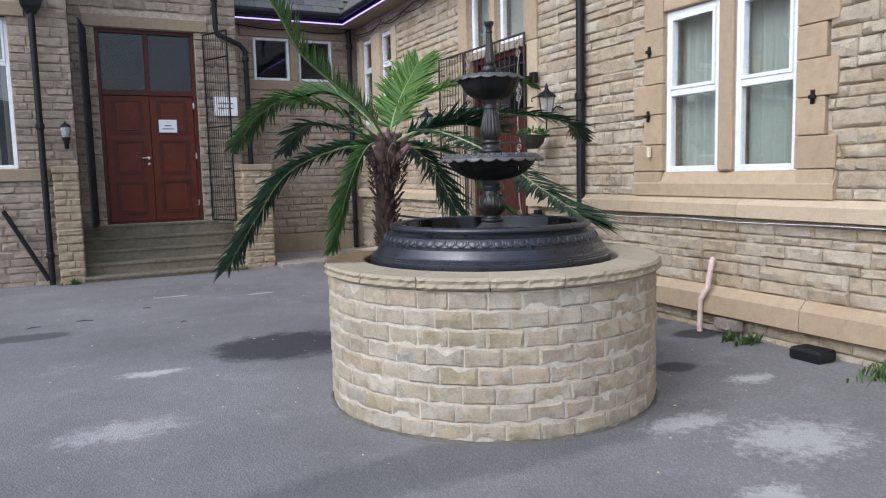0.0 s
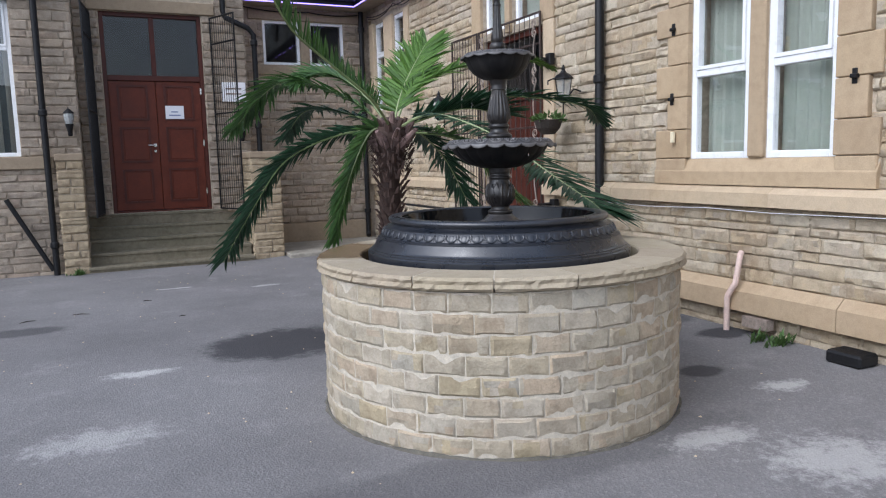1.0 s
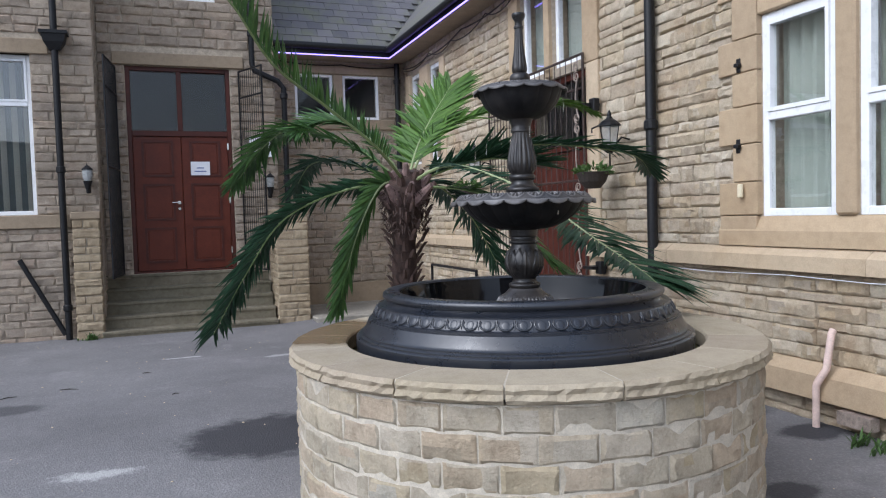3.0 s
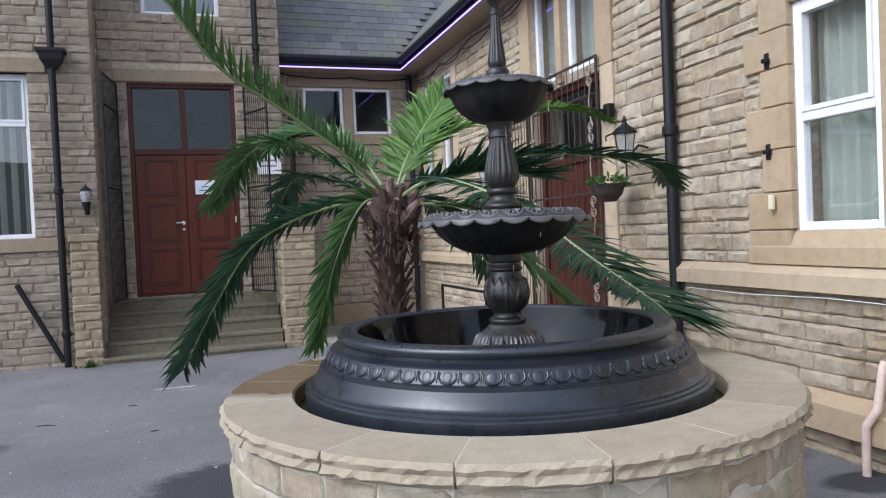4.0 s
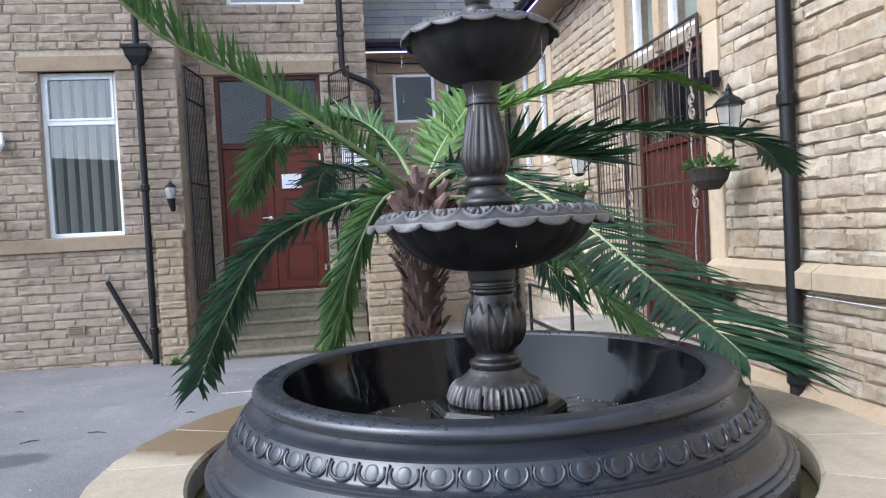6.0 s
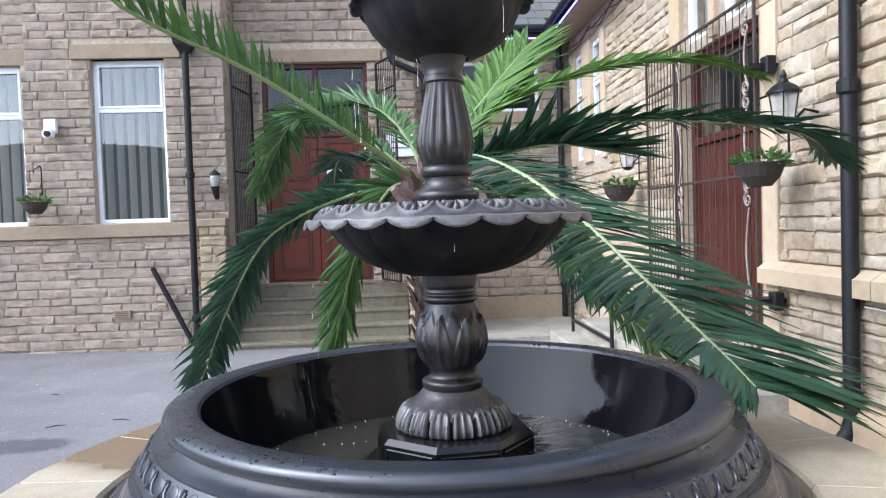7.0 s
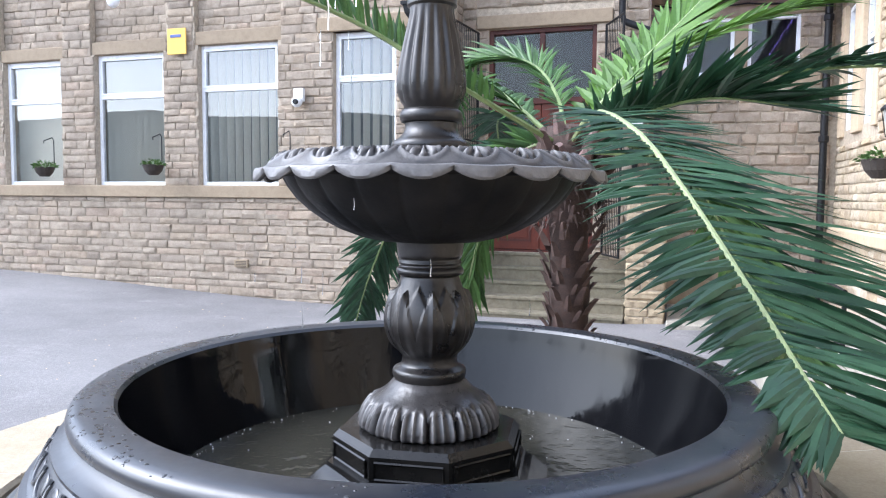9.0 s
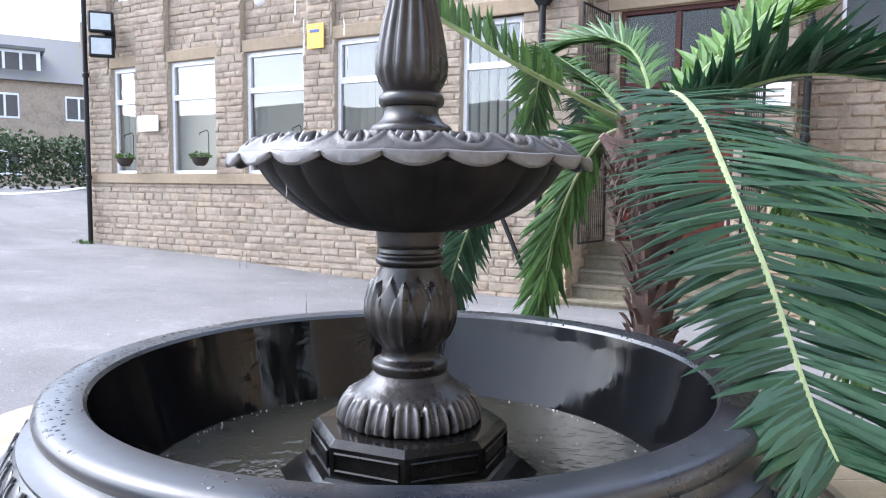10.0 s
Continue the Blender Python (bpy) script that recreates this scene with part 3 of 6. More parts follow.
def window(axis, face, hole, recess, transom, label, blinds=None, bar=0.055, glass=None):
    """A plastic-framed window in its opening, with a sill, panes and the blind behind it."""
    u0, u1, z0, z1 = hole
    WINDOW_COUNT[0] += 1
    win = thing("window_%d" % WINDOW_COUNT[0], label, "window", kind="structure")
    p = face + recess

    def bx(a, b, d0, d1, c, d, bevel=0.0):
        return boxed(a, b, d0, d1, c, d, bevel=bevel) if axis == 'y' else boxed(d0, d1, a, b, c, d, bevel=bevel)
    for name, r in (("frame_side", (u0, u0 + bar, z0, z1)), ("frame_side", (u1 - bar, u1, z0, z1)),
                    ("frame_head", (u0 + bar, u1 - bar, z1 - bar, z1)), ("frame_foot", (u0 + bar, u1 - bar, z0, z0 + bar))):
        part(name, bx(r[0], r[1], p, p + 0.07, r[2], r[3], 0.006), M_upvc, win)
    cells = [(u0 + bar, u1 - bar, z0 + bar, z1 - bar)]
    if transom:
        part("transom", bx(u0 + bar, u1 - bar, p - 0.004, p + 0.066, transom - 0.03, transom + 0.03, 0.006), M_upvc, win)
        cells = [(u0 + bar, u1 - bar, z0 + bar, transom - 0.03), (u0 + bar, u1 - bar, transom + 0.03, z1 - bar)]
        sash = bmesh.new()
        a, b, c, d = cells[1]
        for r in ((a, a + 0.028, c, d), (b - 0.028, b, c, d), (a + 0.028, b - 0.028, d - 0.028, d), (a + 0.028, b - 0.028, c, c + 0.028)):
            if axis == 'y':
                box(sash, r[0], r[1], p - 0.012, p + 0.05, r[2], r[3])
            else:
                box(sash, p - 0.012, p + 0.05, r[0], r[1], r[2], r[3])
        part("sash", sash, M_upvc, win)
    for a, b, c, d in cells:
        g = part("pane", bx(a, b, p + 0.028, p + 0.034, c, d), glass or M_glass, win)
        g.visible_shadow = False
    if blinds:
        bm = bmesh.new()
        if blinds.get("folds"):
            curtain(bm, u0 + 0.03, u1 - 0.03, z0 + 0.03, z1, p + 0.16, axis)
            part("curtain", bm, blinds["mat"], win, "pale curtain in soft folds")
            return win
        slat_blinds(bm, u0 + 0.03, u1 - 0.03, z0 + 0.03, (blinds.get("top") or z1), p + 0.16, blinds.get("step", 0.09), axis, blinds.get("angle", 0.5))
        part("vertical_blind", bm, blinds.get("mat", M_blind), win, "vertical slat blind")
    return win


for k, h in enumerate(FACADE_WINDOWS):
    window('y', WALL_Y, h, 0.12, h[3] - 0.63, "tall white plastic window with a top light in the stone wall" if k < 2 else "tall white plastic window with vertical blinds",
           {"step": 0.127, "angle": 1.15} if k >= 2 else {"step": 0.127, "angle": 0.1})
for h in FACADE_UPPER:
    window('y', WALL_Y, h, 0.20, 5.5, "white plastic upper window")
for h in DOOR_UPPER:
    window('y', DOOR_Y, h, 0.12, 5.5, "white plastic upper window above the entrance")
for h in FAN_WINDOWS:
    window('y', FAN_Y, h, 0.05, None, "small white plastic annexe window", bar=0.045, glass=M_old_glass)
for h in SIDE_WINDOWS:
    window('x', SIDE_X, h, 0.035, 2.03, "white plastic sash-style window with pale folded curtains", {"folds": True, "mat": M_blind_pale})
for h in SIDE_SMALL:
    window('x', SIDE_X, h, 0.05, 3.2, "narrow white plastic window in the side wall", bar=0.045)
for h in SIDE_UPPER:
    window('x', SIDE_X, h, 0.08, None, "white plastic window above the side door", {"step": 0.10, "angle": -0.5, "mat": M_blind_pale})

# ---- dressed stone: sills, heads, bands, surrounds ----
def trim(name, bm, mat, label, category="trim"):
    return tagged(part(name, bm, mat, None), label, category, kind="structure")


for k, (a, b, c, d) in enumerate(FACADE_WINDOWS):
    wide, back = (0.047, BAY - 0.06) if k < 4 else (0.22, -0.012)
    trim("window_head", boxed(a - wide, b + wide, WALL_Y + back, WALL_Y + 0.3, d, d + 0.19, bevel=0.008), M_lintel, "buff sandstone lintel over the window", "lintel")
trim("sill_band", boxed(-11.98, -2.68, WALL_Y - 0.022, WALL_Y + 0.3, 1.40, 1.57, bevel=0.008), M_lintel, "buff sandstone sill band under the tall windows")
trim("door_head", boxed(DOOR_OPENING[0] - 0.16, DOOR_OPENING[1] + 0.2, DOOR_Y - 0.015, DOOR_Y + 0.3, 3.695, 3.87, bevel=0.008), M_lintel, "buff sandstone lintel over the double door", "lintel")
trim("annexe_head", boxed(0.30, 2.33, FAN_Y - 0.012, FAN_Y + 0.3, 3.81, 3.99, bevel=0.008), M_lintel, "buff sandstone head course over the annexe windows", "lintel")
trim("annexe_sill", boxed(0.36, 2.2, FAN_Y - 0.02, FAN_Y + 0.3, 2.90, 3.065, bevel=0.01), M_lintel, "buff sandstone sill under the annexe windows", "sill")
trim("annexe_mullion", boxed(1.17, 1.325, FAN_Y - 0.008, FAN_Y + 0.3, 3.069, 3.806, bevel=0.008), M_lintel, "buff sandstone mullion between the annexe windows", "mullion")
trim("annexe_plinth", boxed(0.12, 2.33, FAN_Y - 0.05, FAN_Y + 0.03, -0.2, 0.34, bevel=0.01), M_lintel, "rendered plinth along the annexe wall", "plinth")


def chamfered_band(y0, y1, z0, z1, out, slope):
    """A projecting course with a weathered top, along the side wall."""
    bm = bmesh.new()
    prof = [(0.2, z0), (-out, z0), (-out, z1 - slope), (0.0, z1), (0.2, z1)]
    a = [bm.verts.new((SIDE_X + x, y0, z)) for x, z in prof]
    b = [bm.verts.new((SIDE_X + x, y1, z)) for x, z in prof]
    n = len(prof)
    for i in range(n):
        bm.faces.new((a[i], a[(i + 1) % n], b[(i + 1) % n], b[i]))
    bm.faces.new(a[::-1])
    bm.faces.new(b)
    return bm


BAND_RNG = random.Random(5)
string_course = thing("string_course", "pale sandstone string course with a weathered top along the side wall", "trim", kind="structure")
plinth = thing("plinth_course", "ochre sandstone chamfered plinth course along the side wall", "plinth", kind="structure")
for root, za, zb, out, slope, ends, mat in ((string_course, 0.975, 1.125, 0.075, 0.05, 3.14, M_band), (plinth, 0.16, 0.385, 0.075, 0.07, 3.0, M_ashlar)):
    y = -7.9
    while y < ends:
        w = min(BAND_RNG.uniform(1.1, 1.9), ends - y)
        part("course_stone", chamfered_band(y + 0.003, y + w - 0.003, za, zb, out + BAND_RNG.uniform(-0.004, 0.004), slope), mat, root)
        y += w
for root, za, zb, out, slope, mat in ((string_course, 0.975, 1.125, 0.06, 0.05, M_band),):
    y = 5.5
    while y < 8.9:
        w = min(BAND_RNG.uniform(1.1, 1.9), 8.9 - y)
        part("course_stone", chamfered_band(y + 0.003, y + w - 0.003, za, zb, out, slope), mat, root)
        y += w

surround = thing("window_surround", "ochre sandstone surround with long and short quoins and a sloping sill", "surround", kind="structure")
q_rng = random.Random(8)
z = 1.345
long_side = True
while z < 3.0:
    h = q_rng.choice((0.24, 0.27, 0.30))
    h = min(h, 3.0 - z)
    wl, wr = (0.375, 0.325) if long_side else (0.235, 0.235)
    part("quoin", boxed(SIDE_X - 0.012, SIDE_X + 0.25, 0.995, 0.995 + wl, z + 0.003, z + h - 0.003, bevel=0.006), M_ashlar, surround)
    part("quoin", boxed(SIDE_X - 0.012, SIDE_X + 0.25, -0.357 - wr, -0.357, z + 0.003, z + h - 0.003, bevel=0.006), M_ashlar, surround)
    long_side = not long_side
    z += h
part("mullion", boxed(SIDE_X - 0.006, SIDE_X + 0.25, 0.23, 0.375, 1.34, 2.738, bevel=0.015), M_ashlar, surround)
part("head", boxed(SIDE_X - 0.012, SIDE_X + 0.25, -0.68, 1.37, 3.003, 3.3, bevel=0.008), M_ashlar, surround)
part("head", boxed(SIDE_X - 0.006, SIDE_X + 0.25, -0.357, 0.995, 2.74, 2.997, bevel=0.008), M_ashlar, surround)
sill_bm = bmesh.new()
prof = [(0.25, 1.13), (-0.02, 1.13), (-0.02, 1.235), (0.03, 1.337), (0.25, 1.337)]
ra = [sill_bm.verts.new((SIDE_X + x, -0.68, zz)) for x, zz in prof]
rb = [sill_bm.verts.new((SIDE_X + x, 1.37, zz)) for x, zz in prof]
for i in range(5):
    sill_bm.faces.new((ra[i], ra[(i + 1) % 5], rb[(i + 1) % 5], rb[i]))
sill_bm.faces.new(ra[::-1])
sill_bm.faces.new(rb)
part("sill", sill_bm, M_ashlar, surround)
part("sill_end", boxed(SIDE_X - 0.014, SIDE_X + 0.2, 1.01, 1.36, 1.19, 1.3415, bevel=0.006), M_ashlar, surround)
part("sill_end", boxed(SIDE_X - 0.014, SIDE_X + 0.2, -0.67, -0.375, 1.19, 1.3415, bevel=0.006), M_ashlar, surround)
upper_surround = thing("upper_window_surround", "sandstone surround of the window above the side door", "surround", kind="structure")
for a, b in ((2.98, 3.245), (3.905, 4.015), (4.625, 4.86)):
    part("jamb", boxed(SIDE_X - 0.01, SIDE_X + 0.25, a, b, 2.86, 3.985, bevel=0.008), M_ashlar, upper_surround)
for a, b in ((2.98, 3.195), (4.605, 4.85)):
    part("jamb", boxed(SIDE_X - 0.01, SIDE_X + 0.25, a, b, 0.40, 2.855, bevel=0.008), M_band, upper_surround)
small_surround = thing("small_window_surround", "sandstone surround of the narrow side windows", "surround", kind="structure")
for a, b in ((7.02, 7.215), (7.725, 8.115), (8.625, 8.82)):
    part("jamb", boxed(SIDE_X - 0.008, SIDE_X + 0.25, a, b, 2.2, 3.78, bevel=0.008), M_band, small_surround)


# ---- planter ----
def make_planter():
    root = thing("planter", "round planter wall of pale rock-faced stone bricks with a sandstone coping", "planter")
    R, H, N = 1.015, 0.785, 8
    bm = bmesh.new()
    lathe(bm, [(0.86, -0.1), (R + 0.0035, -0.1), (R + 0.0035, H), (0.86, H)], 96)
    part("core", bm, M_mortar_pale, root, "pale mortar joints")
    rng = random.Random(21)
    shapes = []
    for _ in range(14):
        v, f = brick_shape(rng)
        me = bpy.data.meshes.new("brick")
        me.from_pydata(v, [], f)
        me.materials.append(M_planter)
        soften(me)
        shapes.append(me)
    for k in range(N):
        z0, z1 = H * k / N, H * (k + 1) / N
        n = 34
        a = (k % 2) * 0.5 + rng.uniform(-0.08, 0.08)
        cuts = []
        for i in range(n):
            cuts.append(a)
            a += rng.uniform(0.9, 1.1)
        scale = math.tau / (a - cuts[0])
        cuts = [c * scale for c in cuts] + [cuts[0] * scale + math.tau]
        for a0, a1 in zip(cuts, cuts[1:]):
            mid, w = (a0 + a1) / 2, 2 * R * math.sin((a1 - a0) / 2)
            ob = new("brick", shapes[rng.randrange(14)])
            ob.matrix_basis = Matrix.Translation((R * math.cos(mid) * 0.995, R * math.sin(mid) * 0.995, (z0 + z1) / 2)) @ Matrix.Rotation(mid + math.pi / 2, 4, 'Z') @ Matrix.Diagonal((w - 0.0055, 0.0135 * rng.uniform(0.75, 1.35), H / N - 0.005, 1))
            ob.parent = root
    # dirt gathered at the foot
    bm = bmesh.new()

    def ragged(i, a, r, z):
        d = Vector((math.cos(a) * 9, math.sin(a) * 9, 0))
        f = 0.5 + noise.noise(d) * 0.5 + noise.noise(d * 4) * 0.35
        x, y = math.cos(a), math.sin(a)
        g = ground_z(r * x, r * y)
        return (R + 0.012 + 0.035 * f, g - 0.004) if i == 0 else (R + 0.012 + (0.018 * f if i == 1 else 0), g + (0.003 if i == 1 else 0.022 * f))
    lathe(bm, [(R + 0.07, 0), (R + 0.03, 0.005), (R + 0.01, 0.02)], 220, ragged)
    tagged(part("foot_dirt", bm, M_dirt, root, "dirt and moss gathered at the foot"), kind="stuff")
    # coping slabs
    n = 17
    for i in range(n):
        a0, a1 = i * math.tau / n + 0.12, (i + 1) * math.tau / n + 0.12
        gap = 0.0035
        bm = bmesh.new()
        m = 14
        ro = 1.048
        secs = []
        for j in range(m + 1):
            a = a0 + gap + (a1 - a0 - 2 * gap) * j / m
            e = [rng.uniform(-0.006, 0.005) for _ in range(4)]
            prof = [(0.798, 0.785), (ro - 0.014 + e[0], 0.791 + e[3] * 0.3), (ro + 0.004 + e[1], 0.806 + e[0] * 0.5), (ro - 0.004 + e[2], 0.825), (ro + 0.003 + e[3], 0.842 + e[1] * 0.5), (ro - 0.008 + e[0] * 0.6, 0.857), (0.806, 0.857), (0.798, 0.848)]
            secs.append([bm.verts.new((r * math.cos(a), r * math.sin(a), z)) for r, z in prof])
        for s0, s1 in zip(secs, secs[1:]):
            for k in range(8):
                bm.faces.new((s0[k], s0[(k + 1) % 8], s1[(k + 1) % 8], s1[k]))
        bm.faces.new(secs[0])
        bm.faces.new(secs[-1][::-1])
        part("coping_slab", bm, M_cope, root)
    bm = bmesh.new()
    lathe(bm, [(0.805, 0.80), (1.034, 0.808), (1.038, 0.848), (1.032, 0.8562), (0.81, 0.8562)], 96)
    part("coping_joint", bm, M_mortar_pale, root, "pale mortar between the coping slabs")
    bm = bmesh.new()
    lathe(bm, [(0.855, 0.775), (0.05, 0.765)], 64)
    part("silt", bm, M_algae, root, "wet green silt in the gap round the basin")
    return root


def cope_material():
    m = stone("coping_sandstone", [(0.40, 0.335, 0.24), (0.445, 0.38, 0.275), (0.37, 0.305, 0.22)], (0.30, 0.25, 0.14), 0.5, 120.0, 0.8, 0.4, 0.3)
    b = m.node_tree.nodes["Principled BSDF"]
    base = b.inputs["Base Color"].links[0].from_socket
    mp = node(m, "ShaderNodeMapping")
    mp.vector_type = 'TEXTURE'
    mp.inputs["Location"].default_value, mp.inputs["Scale"].default_value = (-0.80, 0.52, 0.85), (0.36, 0.42, 0.5)
    wire(m, place_coords(m), mp.inputs["Vector"])
    ln = node(m, "ShaderNodeVectorMath")
    ln.operation = 'LENGTH'
    wire(m, mp.outputs[0], ln.inputs[0])
    edge = maths(m, 'ADD', maths(m, 'MULTIPLY', ln.outputs["Value"], 0.5), maths(m, 'MULTIPLY', noise_tex(m, 6.0, 4.0, 0.6), 0.25))
    wet = ramp(m, edge, [(0.55, (1, 1, 1)), (0.68, (0, 0, 0))])
    wire(m, mixed(m, base, (0.15, 0.085, 0.03), maths(m, 'MULTIPLY', wet, 0.8)), b.inputs["Base Color"])
    wire(m, mixed(m, (0.8, 0.8, 0.8), (0.22, 0.22, 0.22), wet), b.inputs["Roughness"])
    return m


M_cope = cope_material()
make_planter()


# ---- fountain ----
def spline(pts, n):
    """Points along a smooth curve through pts."""
    p = [Vector(q) for q in pts]
    p = [2 * p[0] - p[1]] + p + [2 * p[-1] - p[-2]]
    out = []
    segs = len(p) - 3
    for k in range(n + 1):
        u = k / n * segs
        i = min(int(u), segs - 1)
        t = u - i
        a, b, c, d = p[i:i + 4]
        out.append(0.5 * ((2 * b) + (c - a) * t + (2 * a - 5 * b + 4 * c - d) * t * t + (3 * b - a - 3 * c + d) * t ** 3))
    return out


def dense(prof, n):
    """A profile with more points on a smooth line through it."""
    return [(q.x, q.y) for q in spline([(r, z, 0) for r, z in prof], n * (len(prof) - 1))]


def make_fountain():
    root = thing("fountain", "three-tier black cast fountain standing in a round stone planter", "fountain")
    # basin
    outer = [(0.75, 0.70), (0.757, 0.84), (0.757, 0.876), (0.751, 0.881), (0.744, 0.882), (0.744, 0.888), (0.738, 0.892), (0.731, 0.893), (0.731, 0.899), (0.725, 0.901),
             (0.719, 0.910), (0.712, 0.924), (0.706, 0.938), (0.702, 0.948), (0.700, 0.953), (0.693, 0.954), (0.693, 0.959), (0.687, 0.960), (0.687, 0.965), (0.680, 0.967),
             (0.676, 0.971), (0.672, 0.985), (0.663, 1.000), (0.654, 1.010), (0.654, 1.015), (0.640, 1.018), (0.630, 1.022), (0.620, 1.029), (0.616, 1.036),
             (0.624, 1.039), (0.632, 1.046), (0.634, 1.055), (0.631, 1.064), (0.623, 1.070), (0.610, 1.072), (0.572, 1.072), (0.562, 1.070), (0.556, 1.063)]
    bm = bmesh.new()
    lathe(bm, outer, 144)
    basin = part("basin", bm, M_basin, root, "wide moulded black basin", smooth=True)
    bm = bmesh.new()
    lathe(bm, [(0.556, 1.063), (0.552, 1.04), (0.545, 1.0), (0.530, 0.95), (0.516, 0.90), (0.500, 0.85), (0.45, 0.82), (0.30, 0.81), (0.02, 0.81)], 144)
    part("lining", bm, M_basin_in, basin, "glossy wet black inside of the basin", smooth=True)
    # egg moulding
    egg = bmesh.new()
    bmesh.ops.create_uvsphere(egg, u_segments=12, v_segments=8, radius=1.0)
    bmesh.ops.scale(egg, verts=egg.verts, vec=(0.0022, 0.0165, 0.0175))
    egg_mesh = finish(egg, "egg", M_basin, True)
    cup = bmesh.new()
    pts = [(0.0008, 0.0285 * math.cos(a), 0.003 + 0.0225 * math.sin(a)) for a in [math.pi * (1.16 - 1.32 * i / 10) + math.pi for i in range(11)]]
    tube(cup, pts, [0.0026] + [0.0038] * 9 + [0.0026], 8)
    cup_mesh = finish(cup, "egg_cup", M_basin, True)
    dart = bmesh.new()
    tube(dart, [(0, 0.0338, 0.019), (0.0015, 0.0338, 0.0), (0, 0.0338, -0.017)], [0.0045, 0.0035, 0.0012], 6)
    dart_mesh = finish(dart, "dart", M_basin, True)
    count = 62
    for i in range(count):
        a = math.tau * i / count
        m = Matrix.Rotation(a, 4, 'Z') @ Matrix.Translation((0.668, 0, 0.990)) @ Matrix.Rotation(radians(-28), 4, 'Y')
        for nm, me in (("egg", egg_mesh), ("egg_cup", cup_mesh), ("dart", dart_mesh)):
            ob = new(nm, me)
            ob.matrix_basis = m
            ob.parent = basin
    # water
    bm = bmesh.new()
    lathe(bm, [(0.505, 0.868), (0.40, 0.868), (0.2, 0.868), (0.02, 0.868)], 96)
    part("water", bm, M_water, root, "shallow murky rippled water", smooth=True)
    bm = bmesh.new()
    foam = random.Random(2)
    for i in range(150):
        a = foam.uniform(0, math.tau)
        r = 0.500 - abs(foam.gauss(0, 0.01)) if i < 100 else foam.uniform(0.2, 0.49)
        bmesh.ops.create_icosphere(bm, subdivisions=1, radius=foam.uniform(0.0006, 0.0020), matrix=Matrix.Translation((r * math.cos(a), r * math.sin(a), 0.869)))
    tagged(part("foam_bead", bm, M_paper, root, "tiny white bubbles along the waterline"), kind="stuff")
    # plinth
    bm = bmesh.new()
    off = math.pi / 8 + 0.12
    for outline in ([(0.252, 0.82), (0.250, 0.866), (0.240, 0.874), (0.214, 0.896), (0.200, 0.905), (0.196, 0.911), (0.1, 0.913)],
                    [(0.186, 0.911), (0.186, 0.961), (0.180, 0.967), (0.174, 0.973), (0.1, 0.977)]):
        rings = []
        for rr, zz in outline:
            rings.append([bm.verts.new((rr * math.cos(off + k * math.tau / 8), rr * math.sin(off + k * math.tau / 8), zz)) for k in range(8)])
        for r0, r1 in zip(rings, rings[1:]):
            for k in range(8):
                bm.faces.new((r0[k], r0[(k + 1) % 8], r1[(k + 1) % 8], r1[k]))
    plinth_part = part("octagonal_plinth", bm, M_plinth, root, "wet black octagonal plinth with panelled sides")
    for k in range(8):
        a = off + (k + 0.5) * math.tau / 8
        d, w = 0.186 * math.cos(math.pi / 8), 0.186 * math.sin(math.pi / 8)
        t, n = Vector((-math.sin(a), math.cos(a), 0)), Vector((math.cos(a), math.sin(a), 0))
        c = n * (d + 0.002)
        q = [c + t * (w * 0.86) + Vector((0, 0, 0.922)), c - t * (w * 0.86) + Vector((0, 0, 0.922)), c - t * (w * 0.86) + Vector((0, 0, 0.952)), c + t * (w * 0.86) + Vector((0, 0, 0.952))]
        bm = bmesh.new()
        tube(bm, q + [q[0]], 0.0025, 4)
        part("panel_beading", bm, M_plinth, plinth_part)
    # foot with a ring of leaves
    prof = dense([(0.118, 0.973), (0.127, 0.979), (0.129, 0.987), (0.126, 0.999), (0.121, 1.011), (0.114, 1.022), (0.106, 1.032), (0.097, 1.038), (0.089, 1.044), (0.080, 1.052), (0.073, 1.060), (0.064, 1.068)], 3)

    def leafy(i, a, r, z):
        ph = abs((a * 15 / math.tau) % 1.0 * 2 - 1)
        tip = 1.031 - 0.021 * ph ** 4
        leaf = smoothstep(-0.003, 0.002, tip - z) * smoothstep(0.971, 0.979, z)
        edge = math.exp(-((ph - 0.66) / 0.17) ** 2)
        rib = max(0, 1 - ph * 5)
        return r + leaf * (0.004 + 0.006 * edge + 0.0035 * rib - 0.012 * ph ** 8), z
    bm = bmesh.new()
    lathe(bm, prof, 360, leafy)
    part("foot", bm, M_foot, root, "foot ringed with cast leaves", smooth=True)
    # lower stem
    prof = dense([(0.058, 1.062), (0.068, 1.066), (0.0715, 1.077), (0.070, 1.085), (0.063, 1.089), (0.055, 1.094), (0.053, 1.104), (0.0535, 1.112), (0.059, 1.122), (0.070, 1.142),
            (0.077, 1.162), (0.079, 1.182), (0.0765, 1.204), (0.071, 1.224), (0.064, 1.242), (0.059, 1.256), (0.057, 1.262), (0.057, 1.266), (0.063, 1.269), (0.0655, 1.275), (0.063, 1.281), (0.059, 1.284), (0.0585, 1.288), (0.061, 1.291),
            (0.059, 1.298), (0.062, 1.303), (0.064, 1.320), (0.066, 1.345), (0.067, 1.36)], 3)

